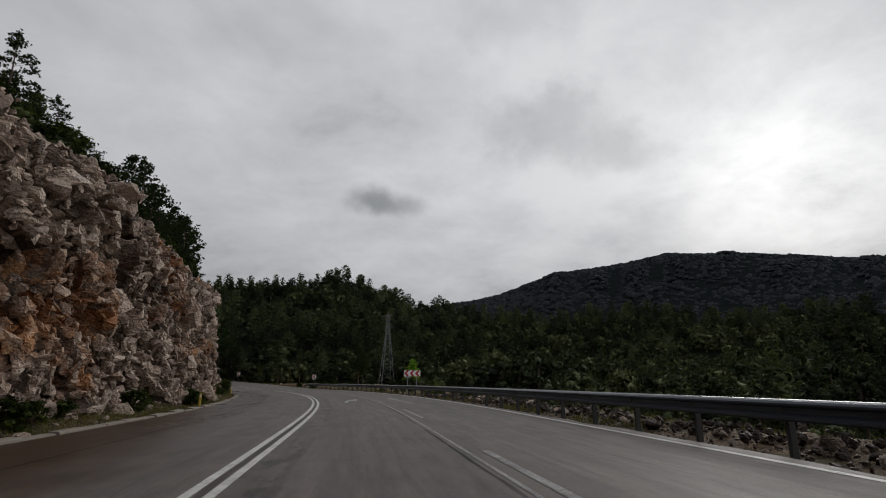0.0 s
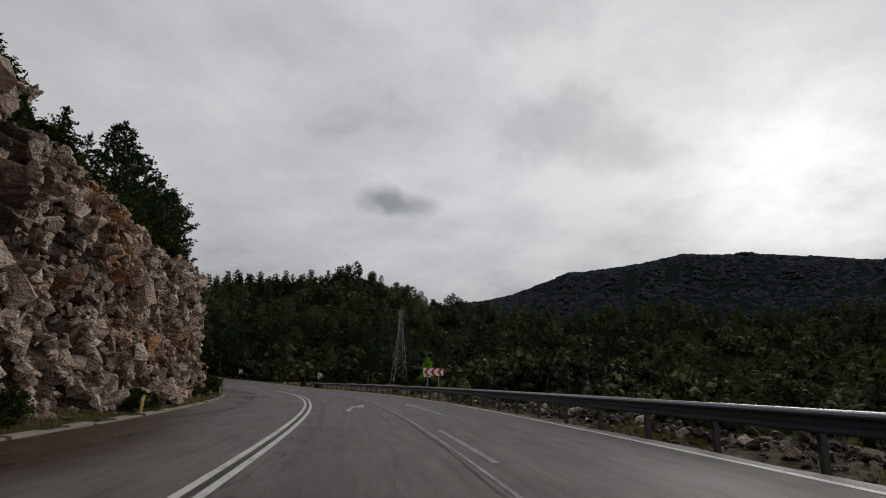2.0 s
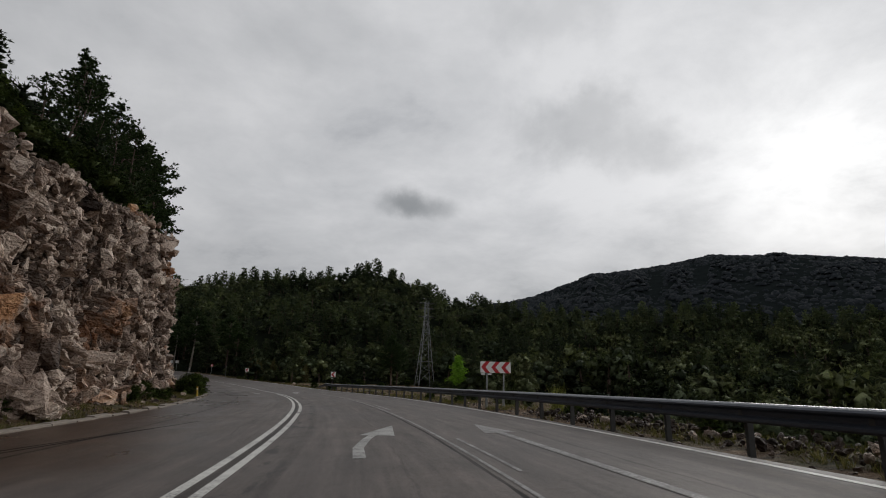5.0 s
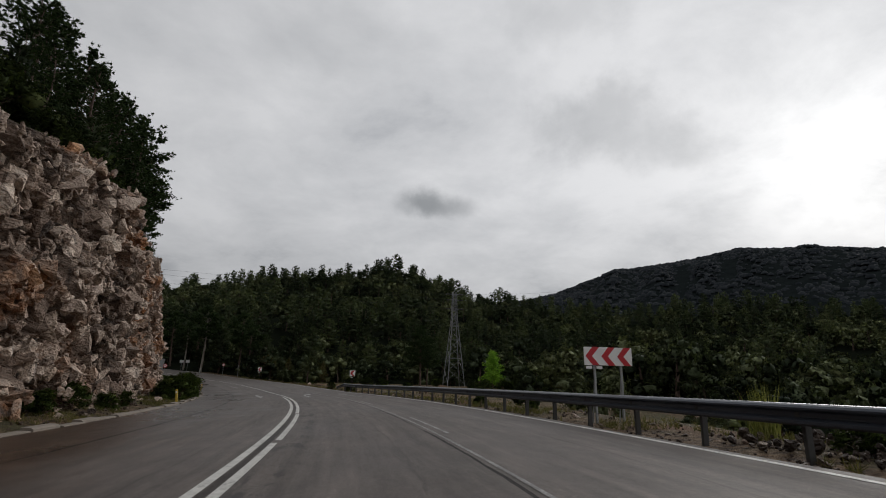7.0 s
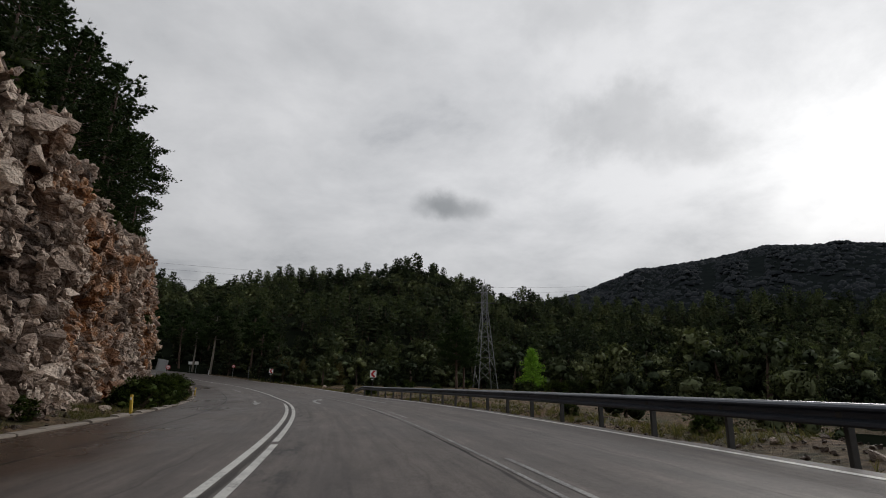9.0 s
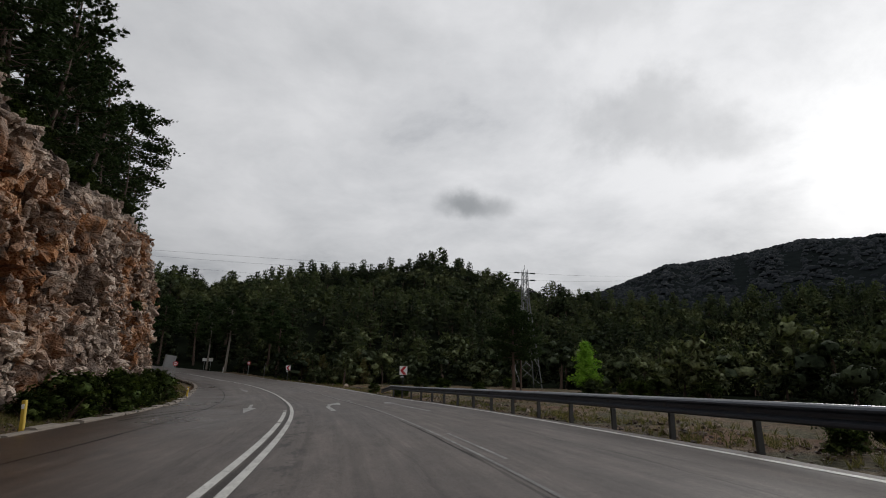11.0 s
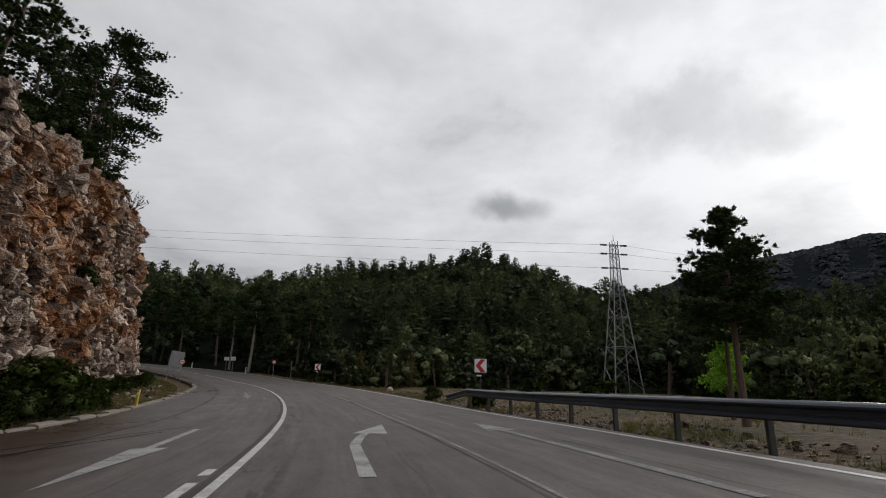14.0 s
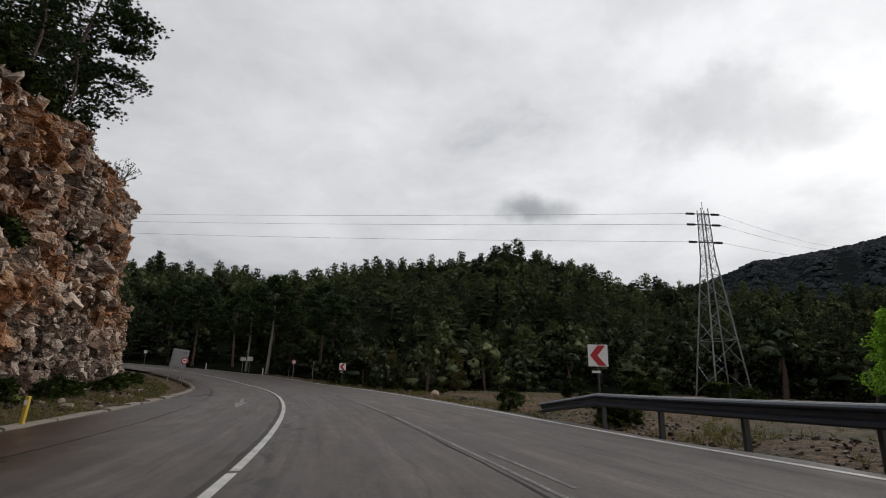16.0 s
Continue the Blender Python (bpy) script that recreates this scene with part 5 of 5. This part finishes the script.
def gravel():
    """Small stones, past counting, on both verges."""
    rng = np.random.default_rng(51)
    base, tri = angular_block(801, 9)
    base = base * 2
    n = 5600
    s = rng.uniform(2, 118, n)
    right = rng.uniform(0, 1, n) < 0.62
    d = np.where(right, 7.45 + 2.6 * rng.uniform(0, 1, n) ** 0.8, -6.45 - 2.3 * rng.uniform(0, 1, n))
    p = road_xyz(s, d)
    p[:, 2] = ground_z(p[:, 0], p[:, 1]) + 0.01
    k = rng.uniform(0.012, 0.06, n) ** 1.0 * np.where(rng.uniform(0, 1, n) < 0.12, 1.8, 1.0)
    v = base[None] * k[:, None, None] * rng.uniform(0.6, 1.4, (n, 1, 3))
    a = rng.uniform(0, 6.28, n)
    c, s_ = np.cos(a)[:, None], np.sin(a)[:, None]
    v = np.stack([v[..., 0] * c - v[..., 1] * s_, v[..., 0] * s_ + v[..., 1] * c, v[..., 2]], -1) + p[:, None]
    me = big_mesh("gravel", v.reshape(-1, 3), (tri[None] + len(base) * np.arange(n)[:, None, None]).reshape(-1, 3), ROCK)
    tagged(new("gravel", me), "grey and brown gravel scattered on the verges", "gravel", kind="stuff")


def weeds():
    """Grass and weeds on the verges and the waste ground."""
    rng = np.random.default_rng(52)
    n = 15000
    s = rng.uniform(5, 150, n)
    pick = rng.uniform(0, 1, n)
    d = np.where(pick < 0.30, rng.uniform(7.9, 9.6, n), np.where(pick < 0.55, rng.uniform(9.5, 20, n), -6.5 - 2.2 * rng.uniform(0, 1, n)))
    p = road_xyz(s, d)
    patch = value_noise(p[:, 0] / 1.6, p[:, 1] / 1.6, 77) > 0.42
    p = p[patch]
    p[:, 2] = ground_z(p[:, 0], p[:, 1])
    v, t = needles(p, np.tile((0, 0, 1.0), (len(p), 1)), rng, 11, 0.19, 0.015, 0.6)
    tagged(new("weeds", big_mesh("weeds", v, t, WEED)), "low green weeds and grass on the verges", "grass", kind="stuff")


gravel()
weeds()


def grass_tuft(s, d, height):
    """A tall tuft of arching yellow-green blades."""
    rng = np.random.default_rng(83)
    v, f = needles(np.zeros((26, 3)), np.tile((0, 0, 1.0), (26, 1)), rng, 9, height, 0.022, 0.17)
    ob = tagged(new("grass_tuft", big_mesh("grass_tuft", v, f, REED)), "tall tuft of yellow-green grass behind the rail", "grass")
    ob.matrix_basis = Matrix.Translation(stand(s, d, 0.05))


grass_tuft(50.0, 9.8, 1.0)


# ---- signs ----
def chevron_sheet(bm, x0, width, height, z0, y):
    """One red chevron that points to -x."""
    w = width
    a = [(x0 + w * 0.50, z0), (x0 + w * 0.95, z0), (x0 + w * 0.47, z0 + height / 2), (x0 + w * 0.95, z0 + height), (x0 + w * 0.50, z0 + height), (x0 + w * 0.04, z0 + height / 2)]
    vs = [bm.verts.new((px, y, pz)) for px, pz in a]
    bm.faces.new((vs[0], vs[1], vs[2], vs[5]))
    bm.faces.new((vs[5], vs[2], vs[3], vs[4]))


def sign_post(parent, x, y, top, mat=POST_STEEL, bottom=-0.4, r=0.03):
    bm = bmesh.new()
    box(bm, (2 * r, 2 * r, top - bottom), pose(x, y, (top + bottom) / 2), 0.006)
    return part("post", bm, mat, parent)


def long_chevron_board(m):
    sign = tagged(new("chevron_board"), "long white board with three red chevrons on two posts", "traffic sign")
    sign.matrix_basis = m
    bm = bmesh.new()
    box(bm, (1.52, 0.03, 0.52), pose(0, 0, 1.98), 0.008)
    board = part("board", bm, WHITE, sign)
    for i in range(3):
        bm = bmesh.new()
        chevron_sheet(bm, -0.74 + 0.50 * i, 0.48, 0.52, 1.72, -0.019)
        part("chevron", bm, RED, board, "red chevron pointing into the bend")
    for x in (-0.42, 0.42):
        sign_post(sign, x, 0.05, 2.16, GREYBACK)
        bm = bmesh.new()
        rod(bm, (x, 0.06, 1.5), (x + 0.03, 0.40, -0.2), 0.022)
        part("brace", bm, GREYBACK, sign)
    bm = bmesh.new()
    box(bm, (0.18, 0.012, 0.08), pose(-0.62, -0.01, 1.66))
    part("plate", bm, WHITE, sign, "small white plate below the board")
    bm = bmesh.new()
    box(bm, (0.18, 0.012, 0.08), pose(-0.30, -0.01, 1.66))
    part("plate", bm, WHITE, sign, "small white plate below the board")
    return sign


def square_chevron(m, size=0.62, low=1.48):
    sign = tagged(new("chevron_sign"), "square white sign with one red chevron on a post", "traffic sign", "chevron signs in the bend")
    sign.matrix_basis = m
    bm = bmesh.new()
    box(bm, (size, 0.025, size * 1.08), pose(0, 0, low + size * 0.54), 0.008)
    board = part("board", bm, WHITE, sign)
    bm = bmesh.new()
    chevron_sheet(bm, -size * 0.44, size * 0.88, size * 1.0, low + size * 0.04, -0.017)
    part("chevron", bm, RED, board, "red chevron pointing into the bend")
    bm = bmesh.new()
    box(bm, (size * 0.42, 0.012, 0.07), pose(-0.08, -0.005, low - 0.16))
    part("plate", bm, WHITE, sign, "small white plate on the post")
    sign_post(sign, 0, 0.04, low + size * 0.9)
    return sign


def facing(x, y, turn=0.0, lift=0.0):
    """A pose on the ground, its front turned to the traffic."""
    return Matrix.Translation((x, y, ground_at(x, y) + lift)) @ Matrix.Rotation(radians(turn), 4, "Z")


long_chevron_board(facing(4.55, 49.75, 8, -0.12))
square_chevron(facing(-7.3, 96.6, 8))
c = road_xyz(136.6, 8.2)
square_chevron(facing(float(c[0]), float(c[1]), 25))


def round_sign(m, top, r, face, ring, label):
    sign = tagged(new("round_sign"), label, "traffic sign")
    sign.matrix_basis = m
    sign_post(sign, 0, 0.03, top + r * 0.6, GREYBACK)
    bm = bmesh.new()
    bmesh.ops.create_cone(bm, cap_ends=True, segments=28, radius1=r, radius2=r, depth=0.02, matrix=pose(0, 0, top, 90))
    disc = part("disc", bm, ring, sign)
    bm = bmesh.new()
    bmesh.ops.create_cone(bm, cap_ends=True, segments=28, radius1=r * 0.72, radius2=r * 0.72, depth=0.012, matrix=pose(0, -0.014, top, 90))
    part("face", bm, face, disc)
    bm = bmesh.new()
    box(bm, (r * 1.0, 0.01, r * 0.3), pose(0, -0.026, top))
    part("bar", bm, RED if face is WHITE else WHITE, disc)
    return sign


def at_road(s, d, turn=0.0):
    x, y, _ = road_xyz(s, d)
    return facing(float(x), float(y), turn)


round_sign(at_road(143.6, -5.0, 28), 2.1, 0.32, WHITE, RED, "round white sign with a red rim on a post")
round_sign(at_road(151.4, 8.6, 30), 1.9, 0.28, WHITE, RED, "round white sign with a red rim on a post")


def back_panel(m):
    sign = tagged(new("direction_panel"), "tall grey back of a direction sign on two posts", "traffic sign")
    sign.matrix_basis = m
    bm = bmesh.new()
    box(bm, (1.5, 0.04, 1.75), pose(0, 0, 2.3), 0.01)
    panel = part("panel", bm, GREYBACK, sign)
    for z in (1.65, 2.3, 2.95):
        bm = bmesh.new()
        box(bm, (1.4, 0.04, 0.07), pose(0, -0.045, z), 0.005)
        part("rail", bm, GREYBACK, panel)
    for x in (-0.55, 0.55):
        sign_post(sign, x, -0.1, 3.1, GREYBACK, r=0.045)
    return sign


back_panel(at_road(146.5, -5.4, 38) @ Matrix.Rotation(radians(7), 4, "Y"))


def small_board(m, width, height, top, label):
    sign = tagged(new("small_sign"), label, "traffic sign")
    sign.matrix_basis = m
    bm = bmesh.new()
    box(bm, (width, 0.025, height), pose(0, 0, top - height / 2), 0.006)
    part("board", bm, WHITE, sign)
    sign_post(sign, 0, 0.035, top - 0.04, GREYBACK)
    return sign


small_board(at_road(163.5, 9.0, 40), 0.75, 0.6, 2.2, "small white sign at the wood's edge")
small_board(at_road(165.5, 9.2, 40), 0.75, 0.55, 2.1, "small white sign at the wood's edge")
small_board(at_road(184.5, 7.9, 45), 0.5, 0.5, 2.3, "small white sign at the wood's edge")
pole = tagged(new("thin_pole"), "thin grey pole at the road's edge", "pole")
pole.matrix_basis = at_road(146.0, 8.6)
sign_post(pole, 0, 0, 2.2, GREYBACK)


def marker_post(m, mat, label, height=0.85):
    ob = tagged(new("marker_post"), label, "marker post", "marker posts")
    ob.matrix_basis = m
    bm = bmesh.new()
    box(bm, (0.11, 0.09, height + 0.3), pose(0, 0, height / 2 - 0.15), 0.015)
    part("body", bm, mat, ob)
    bm = bmesh.new()
    box(bm, (0.075, 0.012, 0.12), pose(0, -0.048, height - 0.16))
    part("reflector", bm, WHITE if mat is YELLOW else RED, ob)
    return ob


for s, d, tilt in ((40.0, -6.55, 3), (75.4, -6.55, -5), (101.5, -6.15, 4)):
    marker_post(at_road(s, d) @ Matrix.Rotation(radians(tilt), 4, "Y"), YELLOW, "yellow plastic marker post at the road's edge")
for s in (157.5, 171.5):
    marker_post(at_road(s, 7.6), WHITE, "white marker post at the road's edge", 0.95)


# ---- power line ----
def lattice_pylon(m, height=16.0, foot=1.5, head=0.34):
    pylon = tagged(new("lattice_pylon"), "grey steel lattice pylon with three wires", "pylon")
    pylon.matrix_basis = m

    def corner(i, z):
        t = min(1.0, z / (height * 0.72))
        w = foot + (head * 1.25 - foot) * t if z < height * 0.72 else head * 1.25 - head * 0.35 * (z - height * 0.72) / (height * 0.28)
        return Vector((w * (1 if i in (0, 3) else -1), w * (1 if i in (0, 1) else -1), z))

    for i in range(4):
        bm = bmesh.new()
        rod(bm, corner(i, -0.3), corner(i, height * 0.72), 0.075, 0.06, 5)
        rod(bm, corner(i, height * 0.72), corner(i, height), 0.055, 0.045, 5)
        part("leg", bm, PYLON_STEEL, pylon)
    levels, z, gap = [0.4], 0.4, 2.3
    while z < height - 0.5:
        z += gap
        gap = max(0.62, gap * 0.86)
        levels.append(min(z, height))
    for side in range(4):
        bm = bmesh.new()
        for k, (a, b) in enumerate(zip(levels, levels[1:])):
            j = (side + 1) % 4
            if a < height * 0.6:
                rod(bm, corner(side, a) if k % 2 else corner(j, a), corner(j, b) if k % 2 else corner(side, b), 0.026, None, 4)
            else:
                rod(bm, corner(side, a), corner(j, b), 0.02, None, 4)
                rod(bm, corner(j, a), corner(side, b), 0.02, None, 4)
            if k % 2:
                rod(bm, corner(side, b), corner(j, b), 0.025, None, 4)
        part("bracing", bm, PYLON_STEEL, pylon)
    for z in (15.75, 14.75, 13.15):
        bm = bmesh.new()
        rod(bm, (-0.75, 0, z), (0.75, 0, z), 0.04, None, 5)
        rod(bm, (-0.75, 0, z), (0, 0.3, z + 0.2), 0.025, None, 4)
        rod(bm, (0.75, 0, z), (0, 0.3, z + 0.2), 0.025, None, 4)
        part("crossarm", bm, PYLON_STEEL, pylon)
        for x in (-1, 1):
            bm = bmesh.new()
            for k in range(5):
                bmesh.ops.create_cone(bm, cap_ends=True, segments=10, radius1=0.12, radius2=0.07, depth=0.12, matrix=pose(x * (0.85 + 0.15 * k), 0, z, 0, 90, 0))
            rod(bm, (x * 0.7, 0, z), (x * 1.6, 0, z), 0.025, None, 5)
            part("insulator", bm, POST_STEEL, pylon)
    bm = bmesh.new()
    rod(bm, (0, 0, height), (0, 0, height + 0.7), 0.04, 0.02, 5)
    part("tip", bm, PYLON_STEEL, pylon)
    return pylon


PYLON = Vector((6.9, 126.5, ground_at(6.9, 126.5)))
lattice_pylon(Matrix.Translation(PYLON) @ Matrix.Rotation(radians(12), 4, "Z"), 16.2)


def wire(a, b, sag):
    a, b = Vector(a), Vector(b)
    pts = [a.lerp(b, t) - Vector((0, 0, sag * 4 * t * (1 - t))) for t in np.linspace(0, 1, 40)]
    v, f = tube([tuple(p) for p in pts], [0.012] * 40, 4)
    tagged(new("power_wire", big_mesh("power_wire", v, f, WIRE)), "dark overhead power wire", "wire", "power wires")


for z in (15.75, 14.75, 13.15):
    arm = Matrix.Rotation(radians(12), 4, "Z")
    left_end, right_end = PYLON + arm @ Vector((-1.6, 0, z)), PYLON + arm @ Vector((1.6, 0, z))
    wire(left_end, left_end + Vector((-0.974, 0.196, 0.115)) * 190, 1.6)
    wire(right_end, Vector((125.6, 293.0, 47.0 + z * 0.8)), 3.0)
